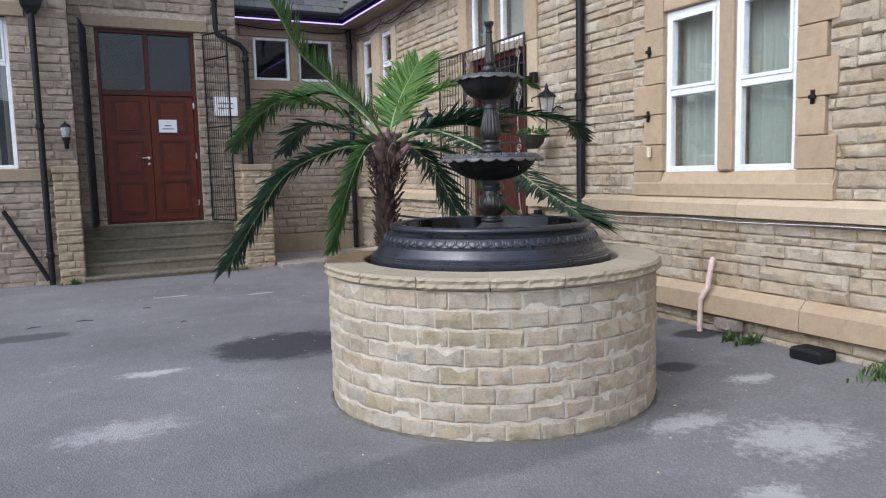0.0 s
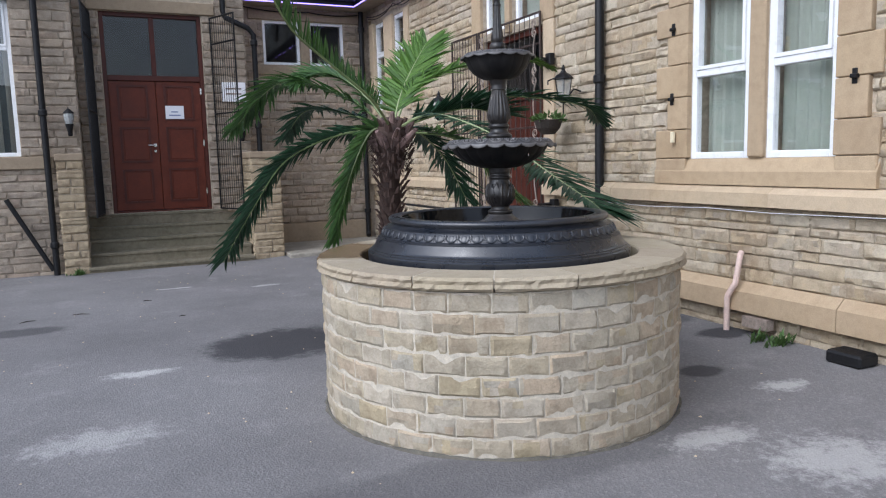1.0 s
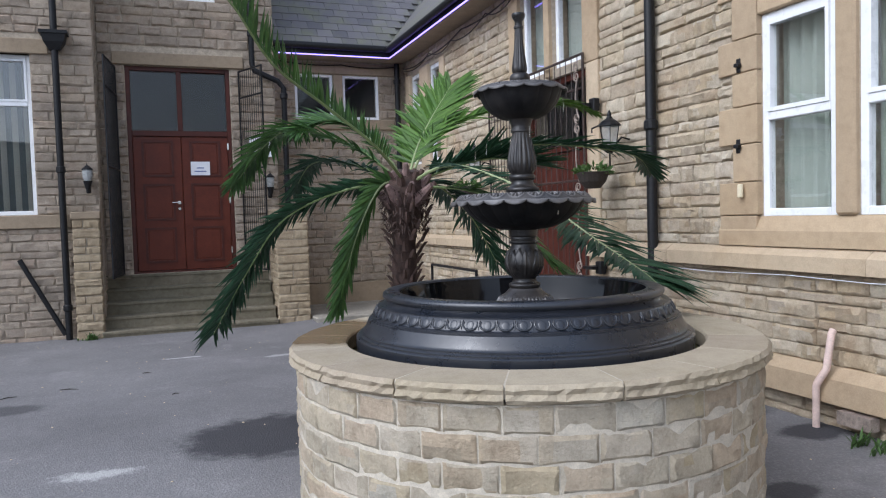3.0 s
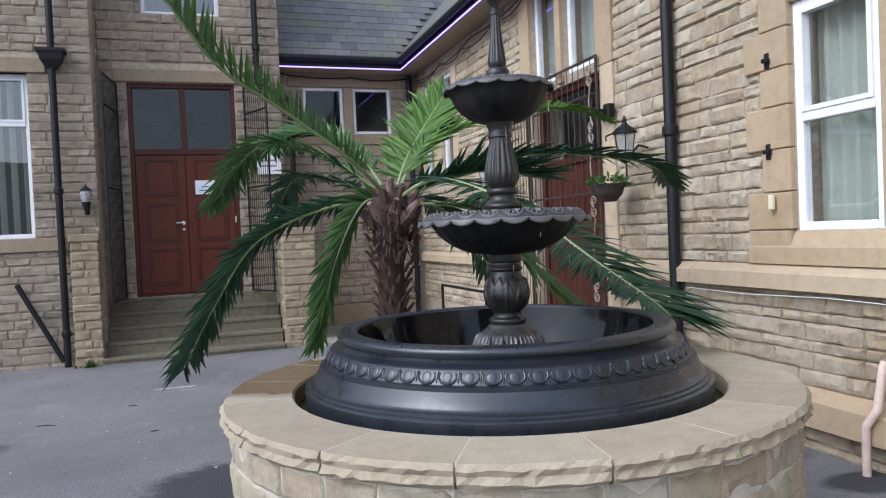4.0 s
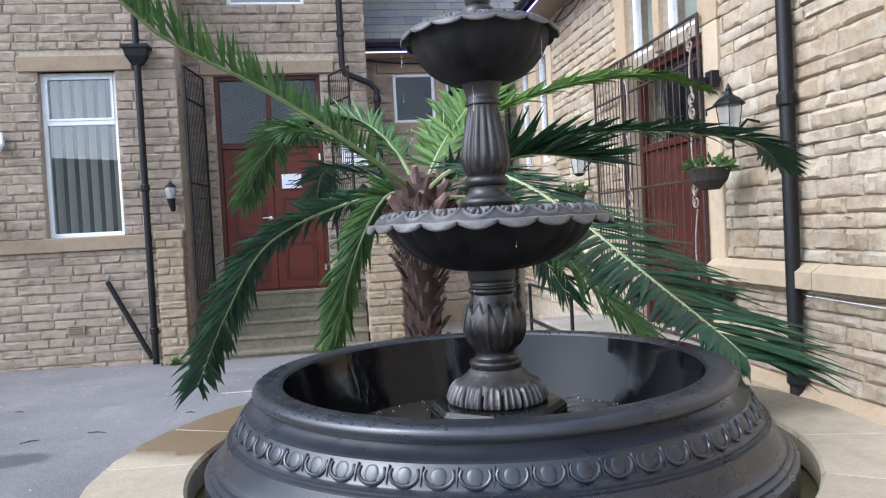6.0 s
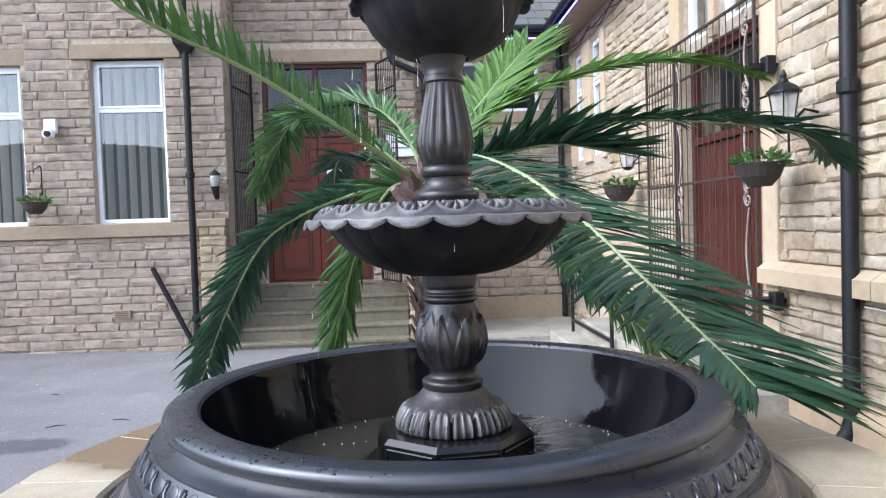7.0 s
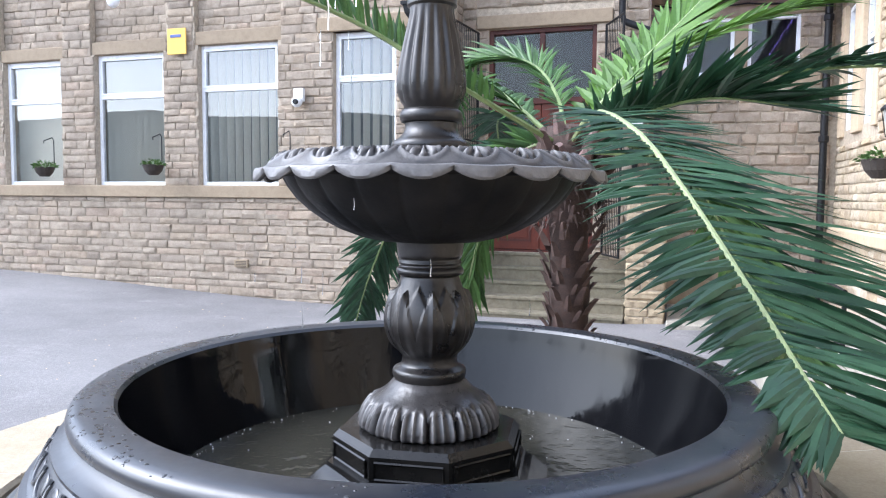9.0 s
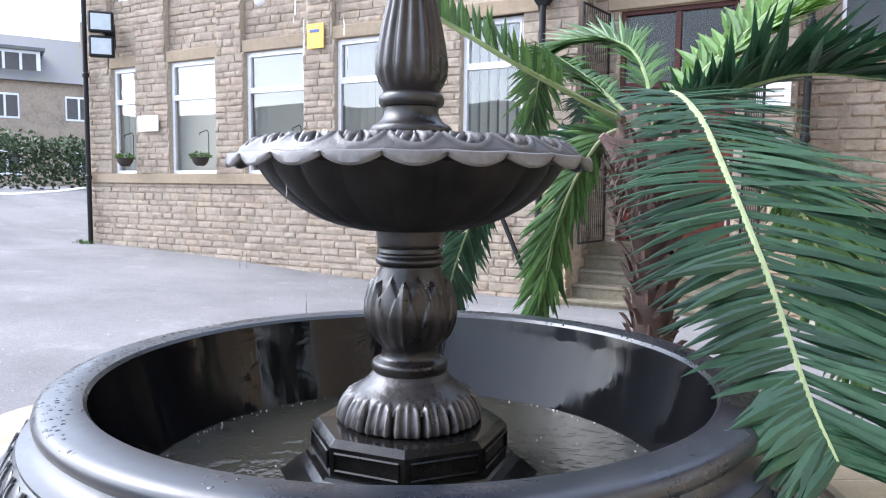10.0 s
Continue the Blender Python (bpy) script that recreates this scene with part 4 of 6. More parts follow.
    def acanthus(i, a, r, z):
        w = smoothstep(1.108, 1.134, z)
        ph = abs((a * 8 / math.tau) % 1.0 * 2 - 1)
        back = 1 - ph
        front = smoothstep(-0.003, 0.002, 1.238 - 0.085 * ph ** 1.4 - z)
        behind = smoothstep(-0.003, 0.002, 1.246 - 0.06 * back ** 1.2 - z)
        return r + w * (front * (0.0065 + 0.003 * max(0, 1 - ph * 5) + 0.0007 * math.cos(ph * 10)) + 0.003 * behind * (1 - front)), z
    bm = bmesh.new()
    lathe(bm, prof, 288, acanthus)
    part("lower_stem", bm, M_fountain, root, "bulbous stem with leaf relief", smooth=True)
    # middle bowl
    make_bowl(root, 1.330, 0.325, 22, 0.138, [(0.066, 0.0), (0.100, 0.003), (0.135, 0.011), (0.170, 0.024), (0.200, 0.040), (0.228, 0.060), (0.252, 0.082), (0.268, 0.104), (0.276, 0.120)], "middle_bowl", M_bowl_shaded)
    # upper stem, fluted
    prof = [(0.068, 1.450), (0.071, 1.500), (0.0745, 1.506), (0.076, 1.512), (0.0745, 1.518), (0.070, 1.523), (0.066, 1.524), (0.060, 1.529), (0.053, 1.537), (0.0495, 1.547), (0.0505, 1.555), (0.0565, 1.557), (0.0595, 1.562), (0.0605, 1.568), (0.0595, 1.574), (0.0565, 1.579), (0.0505, 1.582), (0.0535, 1.589),
            (0.060, 1.598), (0.066, 1.615), (0.067, 1.635), (0.063, 1.665), (0.056, 1.700), (0.048, 1.735), (0.042, 1.762), (0.042, 1.770), (0.047, 1.774), (0.047, 1.784), (0.044, 1.788), (0.044, 1.80), (0.052, 1.825), (0.064, 1.838), (0.07, 1.845)]

    def flutes(i, a, r, z):
        w = smoothstep(1.592, 1.612, z) * (1 - smoothstep(1.745, 1.768, z))
        return r - 0.0055 * w * (abs(math.cos(a * 8)) ** 3), z
    bm = bmesh.new()
    lathe(bm, prof, 192, flutes)
    part("upper_stem", bm, M_fountain, root, "fluted baluster stem", smooth=True)
    make_bowl(root, 1.828, 0.210, 16, 0.132, [(0.060, 0.0), (0.085, 0.006), (0.115, 0.020), (0.142, 0.040), (0.164, 0.066), (0.178, 0.095), (0.184, 0.115)], "top_bowl", M_bowl_shaded)
    prof = [(0.06, 1.945), (0.055, 1.962), (0.036, 1.972), (0.030, 1.985), (0.040, 1.992), (0.046, 2.008), (0.045, 2.024), (0.037, 2.034), (0.030, 2.038), (0.034, 2.046), (0.035, 2.062), (0.030, 2.10), (0.024, 2.14), (0.020, 2.19), (0.018, 2.235),
            (0.022, 2.238), (0.022, 2.246), (0.018, 2.250), (0.017, 2.268), (0.028, 2.285), (0.031, 2.298), (0.029, 2.304), (0.012, 2.306), (0.0, 2.30)]

    def fine_flutes(i, a, r, z):
        w = smoothstep(2.045, 2.06, z) * (1 - smoothstep(2.2, 2.23, z))
        return r - 0.003 * w * (abs(math.cos(a * 6)) ** 3), z
    bm = bmesh.new()
    lathe(bm, prof, 72, fine_flutes)
    part("finial", bm, M_fountain, root, "slender fluted spout finial", smooth=True)
    return root


def make_bowl(root, z, radius, lobes, height, under, name, mat):
    """A bowl with gadrooned sides and a drooping scalloped rim with shell relief."""
    prof = [(r, z + h) for r, h in under]
    rim_z = z + height
    k = radius / 0.345
    rim = [(0.90, -0.012), (0.955, -0.016), (0.988, -0.020), (1.003, -0.020), (1.010, -0.016), (1.011, -0.010), (1.004, -0.005), (0.990, -0.003), (0.978, -0.008),
           (0.966, -0.007)] + [(0.952 - 0.0085 * j, 0.026 * math.sin(math.pi / 2 * j / 15)) for j in range(16)] + [(0.805, 0.023), (0.78, 0.014), (0.70, -0.010), (0.55, -0.034), (0.15, -0.045)]
    n0 = len(prof)
    full = prof + [(radius * r, rim_z + h * k) for r, h in rim]

    def shape(i, a, r, zz):
        phase = (a * lobes / math.tau) % 1.0 * 2 - 1
        s = math.cos(phase * math.pi / 2)
        if i < n0:
            return r + 0.0075 * k * (i / n0) * (s ** 0.6 - 0.6), zz
        q = rim[i - n0][0]
        w = smoothstep(0.88, 0.985, q)
        w *= 1.0 if i - n0 <= 4 else 0.5 if i - n0 == 5 else 0.15
        dz = -0.0165 * k * w * (s ** 0.8 - 0.5)
        dr = 0.007 * k * w * (s ** 0.8 - 0.5)
        if 0.78 < q < 0.97 and i - n0 >= 8:
            # a shell in each lobe: ribs fan out from its inner edge, with a raised border
            v = (q - 0.835) / 0.115
            out = math.hypot(phase, max(0.0, v))
            ribs = (1 - smoothstep(0.64, 0.76, out)) * math.cos(math.atan2(phase, max(0.02, v)) * 9.0)
            border = math.exp(-((out - 0.90) / 0.09) ** 2)
            gap = math.exp(-((out - 0.74) / 0.06) ** 2)
            dz += k * smoothstep(0.828, 0.856, q) * (0.0050 * ribs + 0.0040 * border - 0.0040 * gap)
        return r + dr, zz + dz
    # rim coloured paler and underside darker, putting sky light and shade into colour
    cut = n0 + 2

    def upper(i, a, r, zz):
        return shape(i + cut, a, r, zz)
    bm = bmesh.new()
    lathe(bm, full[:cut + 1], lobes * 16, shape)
    bowl = part(name, bm, mat, root, "scalloped black bowl, underside coloured darker for shade", smooth=True)
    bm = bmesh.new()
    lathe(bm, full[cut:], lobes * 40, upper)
    part("rim", bm, M_rim_lit, bowl, "scalloped shell rim, greyed by lime and painted-in sky light", smooth=True)



def make_drips(root):
    """Thin strands of water hanging from the bowls' lips."""
    rng = random.Random(12)
    for radius, z, count, lo, hi in ((0.212, 1.925, 9, 0.03, 0.16), (0.332, 1.425, 8, 0.02, 0.10)):
        for i in range(count):
            a = math.radians(rng.uniform(150, 320))
            x, y = radius * math.cos(a), radius * math.sin(a)
            z0 = z - rng.uniform(0.0, 0.25)
            bm = bmesh.new()
            ln = rng.uniform(lo, hi) * 0.5
            tube(bm, [(x, y, z0), (x + 0.001, y, z0 - ln * 0.5), (x, y, z0 - ln)], [0.0004, 0.0007, 0.0011], 5)
            part("drip", bm, M_glass, root)


fountain = make_fountain()
make_drips(fountain)
# the column stands a little off the middle of the basin
for piece in fountain.children:
    if piece.name.split(".")[0] not in ("basin", "water", "foam_bead"):
        piece.matrix_basis = Matrix.Translation((0.013, -0.016, 0))


# ---- palm ----
def make_frond(palm, path, length, mat, stalk, rng, pairs=46, rise=0.55, droop=0.5, start=0.16, roll=0.0, width=0.013, sweep=(62, 28), short=1.0, stray=9.0):
    """A feather leaf: a tapering stalk and two rows of folded leaflets."""
    pts = spline(path, 60)
    n = len(pts) - 1
    bm = bmesh.new()
    tube(bm, pts[::3], [0.0105 * (1 - 0.85 * i / (n // 3)) + 0.0015 for i in range(n // 3 + 1)], 6)
    frond = part("frond", bm, stalk, palm, smooth=True)
    bm = bmesh.new()
    up = None
    frames = []
    for i, p in enumerate(pts):
        t = (pts[min(i + 1, n)] - pts[max(i - 1, 0)]).normalized()
        if up is None:
            ref = Vector((0, 0, 1)) if abs(t.z) < 0.95 else Vector((-1, 0, 0))
            up = (ref - ref.dot(t) * t).normalized()
            up = Matrix.Rotation(roll, 3, t) @ up
        up = (up - up.dot(t) * t).normalized()
        frames.append((p, t, up.copy(), t.cross(up).normalized()))
    for k in range(pairs):
        f = start + (1 - start) * (k + 0.5) / pairs
        for side in (-1, 1):
            g = min(0.999, max(0.0, f + rng.uniform(-0.006, 0.006)))
            i = g * n
            j = min(int(i), n - 1)
            w = i - j
            p0 = frames[j][0].lerp(frames[j + 1][0], w)
            t, u, s = frames[j][1:]
            s = s * side
            prof = math.sin(math.pi * min(1.0, 0.16 + 0.84 * (1 - g)) ** 0.8) if g > 0.3 else 0.55 + 1.4 * (g - start)
            ll = length * max(0.34, min(1.0, prof)) * rng.uniform(0.86, 1.1) * (short * (1 - 0.5 * smoothstep(0.45, 0.85, g)) if side > 0 and short < 1 else 1.0)
            ang = radians(sweep[0] + (sweep[1] - sweep[0]) * g + rng.gauss(0, stray))
            lift = rise * rng.uniform(0.85, 1.12) if rise > 1 else (rise * rng.uniform(0.4, 1.5) + rng.gauss(0, 0.08)) * (1 - 0.3 * g)
            d = (math.cos(ang) * t + math.sin(ang) * (math.cos(lift) * s + math.sin(lift) * u)).normalized()
            nrm = d.cross(t).normalized()
            fold = d.cross(nrm).normalized()
            sag = droop * rng.uniform(0.5, 1.5)
            segs = 4
            prev = None
            q = p0.copy()
            dd = d.copy()
            wd = width * rng.uniform(0.85, 1.15)
            for m in range(segs + 1):
                x = m / segs
                ww = wd * (0.35 + 1.3 * x if x < 0.4 else 0.95 * (1 - x) / 0.6 + 0.02)
                row = (bm.verts.new(q + fold * ww), bm.verts.new(q + nrm * ww * 0.4), bm.verts.new(q - fold * ww))
                if prev:
                    bm.faces.new((prev[0], prev[1], row[1], row[0]))
                    bm.faces.new((prev[1], prev[2], row[2], row[1]))
                prev = row
                dd = (dd + Vector((0, 0, -1)) * sag * 0.22).normalized()
                q = q + dd * (ll / segs)
    leaflets = part("foliage", bm, mat, frond)
    tagged(leaflets, kind="stuff")
    return frond


def make_palm():
    base = Vector((0.05, 1.86, ground_z(0.05, 1.86)))
    palm = thing("palm_tree", "potted-height palm with a shaggy brown trunk and arching green fronds", "palm tree")
    rng = random.Random(3)
    axis = [base, Vector((0.045, 1.86, 0.5)), Vector((0.035, 1.85, 1.0)), Vector((0.03, 1.80, 1.4)), Vector((0.03, 1.75, 1.62)), Vector((0.03, 1.73, 1.72))]
    bm = bmesh.new()
    pts = spline(axis, 20)
    tube(bm, pts, [0.084 + 0.006 * math.sin(i * 1.7) + 0.055 * smoothstep(10, 15, i) - 0.055 * smoothstep(16.5, 20, i) for i in range(21)], 18)
    part("trunk", bm, M_trunk, palm, smooth=True)
    # old leaf bases in a spiral
    shapes = []
    for _ in range(5):
        b = bmesh.new()
        w = rng.uniform(0.028, 0.04)
        rows = []
        for k, (x, o, ww) in enumerate(((0, 0.0, 1.0), (0.045, 0.018, 0.95), (0.085, 0.04, 0.75), (0.12, 0.065, 0.4))):
            j = rng.uniform(-0.006, 0.006)
            rows.append([b.verts.new((o - 0.012, -w * ww, x)), b.verts.new((o + 0.014 + j, 0, x + 0.004)), b.verts.new((o - 0.012, w * ww, x)), b.verts.new((o - 0.022, 0, x))])
        for r0, r1 in zip(rows, rows[1:]):
            for k in range(4):
                b.faces.new((r0[k], r0[(k + 1) % 4], r1[(k + 1) % 4], r1[k]))
        b.faces.new(rows[0][::-1])
        b.faces.new(rows[-1])
        shapes.append(finish(b, "leaf_base", M_boot))
    total = 170
    for i in range(total):
        f = i / total
        z = 0.1 + 1.56 * f
        k = min(19, int(20 * (z - base.z) / 1.72))
        c = pts[k].lerp(pts[k + 1], 0.5)
        a = i * 2.39996 + rng.uniform(-0.2, 0.2)
        r = 0.080 + 0.06 * smoothstep(1.05, 1.42, z) - 0.02 * smoothstep(1.52, 1.66, z)
        ob = new("leaf_base", shapes[i % 5])
        sc = rng.uniform(0.42, 0.72)
        ob.matrix_basis = Matrix.Translation((c.x + r * math.cos(a), c.y + r * math.sin(a), z)) @ Matrix.Rotation(a, 4, 'Z') @ Matrix.Rotation(rng.uniform(-0.1, 0.25), 4, 'Y') @ Matrix.Scale(sc, 4)
        ob.parent = palm
    k = (0.03, 1.72, 1.62)
    for path, length, mat, stalk, opts in FRONDS:
        make_frond(palm, [k] + path, length, mat, stalk, rng, **opts)
    # cut stubs at the crown
    for i in range(22):
        a = i * 2.4 + 0.4
        b = bmesh.new()
        rise = 0.6 + 1.5 * i / 22
        d = Vector((math.cos(a), math.sin(a), rise)).normalized()
        p = Vector((0.03, 1.74, 1.51 + 0.005 * i)) + Vector((math.cos(a), math.sin(a), 0)) * (0.115 - 0.0038 * i)
        e = rng.uniform(0.11, 0.19)
        tube(b, [p - d * 0.04, p + d * 0.03, p + d * e * 0.6, p + d * e], [0.036, 0.042, 0.028, 0.016], 7)
        part("cut_stalk", b, M_boot_pink if i % 3 else M_boot, palm)
    # matted fibre below the crown
    b = bmesh.new()
    for i in range(420):
        a = rng.uniform(0, math.tau)
        z = rng.uniform(1.30, 1.60)
        r = 0.128 + 0.032 * smoothstep(1.3, 1.48, z)
        p = Vector((0.03 + r * math.cos(a), 1.76 + r * math.sin(a), z))
        d = Vector((math.cos(a) * rng.uniform(0.1, 0.9), math.sin(a) * rng.uniform(0.1, 0.9), rng.uniform(-1.0, 0.5))).normalized()
        sd = Vector((-math.sin(a), math.cos(a), rng.uniform(-0.3, 0.3))) * rng.uniform(0.003, 0.008)
        e = rng.uniform(0.03, 0.08)
        q = [b.verts.new(p - sd), b.verts.new(p + sd), b.verts.new(p + d * e * 0.6 + sd * 0.7), b.verts.new(p + d * e * 0.6 - sd * 0.7), b.verts.new(p + d * e + Vector((0, 0, -0.012)))]
        b.faces.new((q[0], q[1], q[2], q[3]))
        b.faces.new((q[3], q[2], q[4]))
    tagged(part("fibre", b, M_trunk, palm, "matted brown fibre below the crown"), kind="stuff")
    return palm


FRONDS = [
    ([(-0.306, 1.264, 1.829), (-0.655, 1.083, 2.046), (-0.983, 0.722, 2.185), (-1.219, 0.47, 2.43), (-1.52, 0.34, 2.62)], 0.20, M_leaf_mid, M_rachis, dict(rise=1.2, droop=0.04, pairs=96, start=0.14, width=0.0125, sweep=(62, 40), stray=6.0)),
    ([(0.18, 1.94, 1.88), (0.37, 2.16, 2.12), (0.62, 2.35, 2.42)], 0.40, M_leaf_light, M_rachis_light, dict(rise=0.12, droop=0.12, pairs=87, width=0.0248, sweep=(60, 26), start=0.2)),
    ([(0.336, 1.98, 1.984), (0.853, 2.02, 2.195), (1.461, 2.155, 2.29), (1.991, 2.46, 2.272)], 0.25, M_leaf_light, M_rachis_light, dict(rise=0.6, droop=0.40, pairs=110, start=0.18, width=0.0170, sweep=(38, 16))),
    ([(0.533, 1.647, 1.823), (0.996, 1.571, 1.891), (1.64, 1.47, 1.82), (1.95, 1.62, 1.70)], 0.26, M_leaf_dark, M_rachis, dict(rise=0.55, droop=0.5, pairs=111, start=0.15, width=0.0189)),
    ([(0.176, 1.34, 1.726), (0.346, 0.934, 1.619), (0.481, 0.578, 1.441), (0.597, 0.297, 1.257), (0.684, 0.034, 1.107), (0.728, -0.045, 1.038)], 0.45, M_leaf_dark, M_rachis_light, dict(rise=0.10, droop=0.30, pairs=128, start=0.14, width=0.0148, sweep=(84, 60), short=0.72, stray=6.0)),
    ([(0.46, 1.44, 1.54), (0.66, 1.16, 1.22), (0.80, 0.82, 0.98)], 0.32, M_leaf_mid, M_rachis, dict(rise=0.3, droop=0.3, pairs=79, width=0.0189)),
    ([(-0.33, 1.90, 1.91), (-0.69, 2.42, 2.05), (-1.00, 2.98, 1.70)], 0.28, M_leaf_mid, M_rachis, dict(rise=0.4, droop=0.7, pairs=98, width=0.0189)),
    ([(-0.27, 2.08, 1.79), (-0.46, 2.52, 1.83), (-0.54, 2.98, 1.62)], 0.24, M_leaf_dark, M_rachis, dict(rise=0.4, droop=0.6, pairs=74, width=0.0177)),
    ([(-0.316, 1.9, 1.611), (-0.758, 1.98, 1.42), (-1.02, 2.11, 1.044), (-1.234, 2.32, 0.625)], 0.27, M_leaf_dark, M_rachis, dict(rise=0.5, droop=0.6, pairs=111, width=0.0177, sweep=(44, 42), roll=0.6)),
    ([(-0.15, 1.722, 1.619), (-0.328, 1.72, 1.303), (-0.455, 1.79, 0.831)], 0.26, M_leaf_mid, M_rachis_light, dict(rise=0.4, droop=0.25, pairs=92, width=0.0189, sweep=(36, 18), roll=1.0)),
    ([(-0.05, 1.98, 1.86), (-0.19, 2.18, 2.05), (-0.40, 2.24, 2.12), (-0.62, 2.16, 2.04)], 0.24, M_leaf_mid, M_rachis, dict(rise=0.5, droop=0.45, pairs=84, start=0.2, width=0.0125, sweep=(48, 26))),
    ([(0.28, 1.55, 1.72), (0.55, 1.46, 1.78), (0.82, 1.38, 1.74)], 0.36, M_leaf_dark, M_rachis, dict(rise=0.6, droop=0.15, pairs=79, width=0.0177)),
    ([(0.30, 1.92, 1.64), (0.66, 2.12, 1.40), (0.95, 2.28, 1.02)], 0.34, M_leaf_dark, M_rachis, dict(rise=0.3, droop=0.5, pairs=63, width=0.0165)),
]
make_palm()


# ---- entrance ----
def make_steps():
    root = thing("entrance_steps", "five worn grey-green stone steps up to the double door", "steps", kind="structure")
    tops = [0.01, 0.175, 0.345, 0.515, 0.695]
    fronts = [7.45, 7.68, 7.91, 8.14, 8.31]
    for z, y in zip(tops, fronts):
        bm = boxed(-2.36, -0.07, y, 8.45 if z > 0.6 else y + 0.34, z - 0.045, z, bevel=0.008)
        part("tread", bm, M_step, root)
        part("riser", boxed(-2.35, -0.08, y + 0.018, y + 0.2, z - 0.30, z - 0.046), M_step, root)
    return root


def make_pier(x0, x1, y0, y1, top, label):
    root = thing("flank_pier", label, "pier", "piers beside the entrance steps", kind="structure")
    part("core", boxed(x0 + 0.02, x1 - 0.02, y0 + 0.02, y1, -0.2, top - 0.10), M_mortar, root)
    rng = random.Random(int(x0 * 100))
    shapes = []
    for v, f in STONE_SHAPES[:6]:
        me = bpy.data.meshes.new("stone")
        me.from_pydata(v, [], f)
        me.materials.append(M_warm_pier)
        soften(me)
        shapes.append(me)
    z = -0.1
    while z < top - 0.14:
        h = rng.uniform(0.095, 0.135)
        z1 = min(z + h, top - 0.10)
        faces = [("f", x0, x1), ("l", y0 + 0.01, y1), ("r", y0 + 0.01, y1)]
        for kind, a, b in faces:
            cut = [a, b] if rng.random() < 0.35 or b - a < 0.3 else [a, a + (b - a) * rng.uniform(0.35, 0.65), b]
            for p, q in zip(cut, cut[1:]):
                ob = new("stone", shapes[rng.randrange(6)])
                d = Matrix.Diagonal((q - p - 0.010, 0.022 * rng.uniform(0.7, 1.4), z1 - z - 0.010, 1))
                c, zz = (p + q) / 2, (z + z1) / 2
                if kind == "f":
                    ob.matrix_basis = Matrix.Translation((c, y0 + 0.02, zz)) @ d
                elif kind == "l":
                    ob.matrix_basis = Matrix.Translation((x0 + 0.02, c, zz)) @ Matrix.Rotation(-math.pi / 2, 4, 'Z') @ d
                else:
                    ob.matrix_basis = Matrix.Translation((x1 - 0.02, c, zz)) @ Matrix.Rotation(math.pi / 2, 4, 'Z') @ d
                ob.parent = root
        z += h
    part("cap", boxed(x0 - 0.012, x1 + 0.012, y0 - 0.012, y1, top - 0.10, top, bevel=0.012), M_lintel, root, "dressed sandstone cap")
    return root


M_warm_pier = stone("pier_stone", [(0.44, 0.36, 0.24), (0.38, 0.30, 0.20), (0.48, 0.39, 0.26), (0.36, 0.28, 0.18)], (0.2, 0.15, 0.08), 0.4)
make_steps()
make_pier(-2.66, -2.33, 7.47, 7.66, 1.60, "low coursed stone pier beside the steps, against the building corner")
make_pier(-0.06, 0.40, 7.50, 8.30, 1.58, "low coursed stone pier on the open side of the steps")


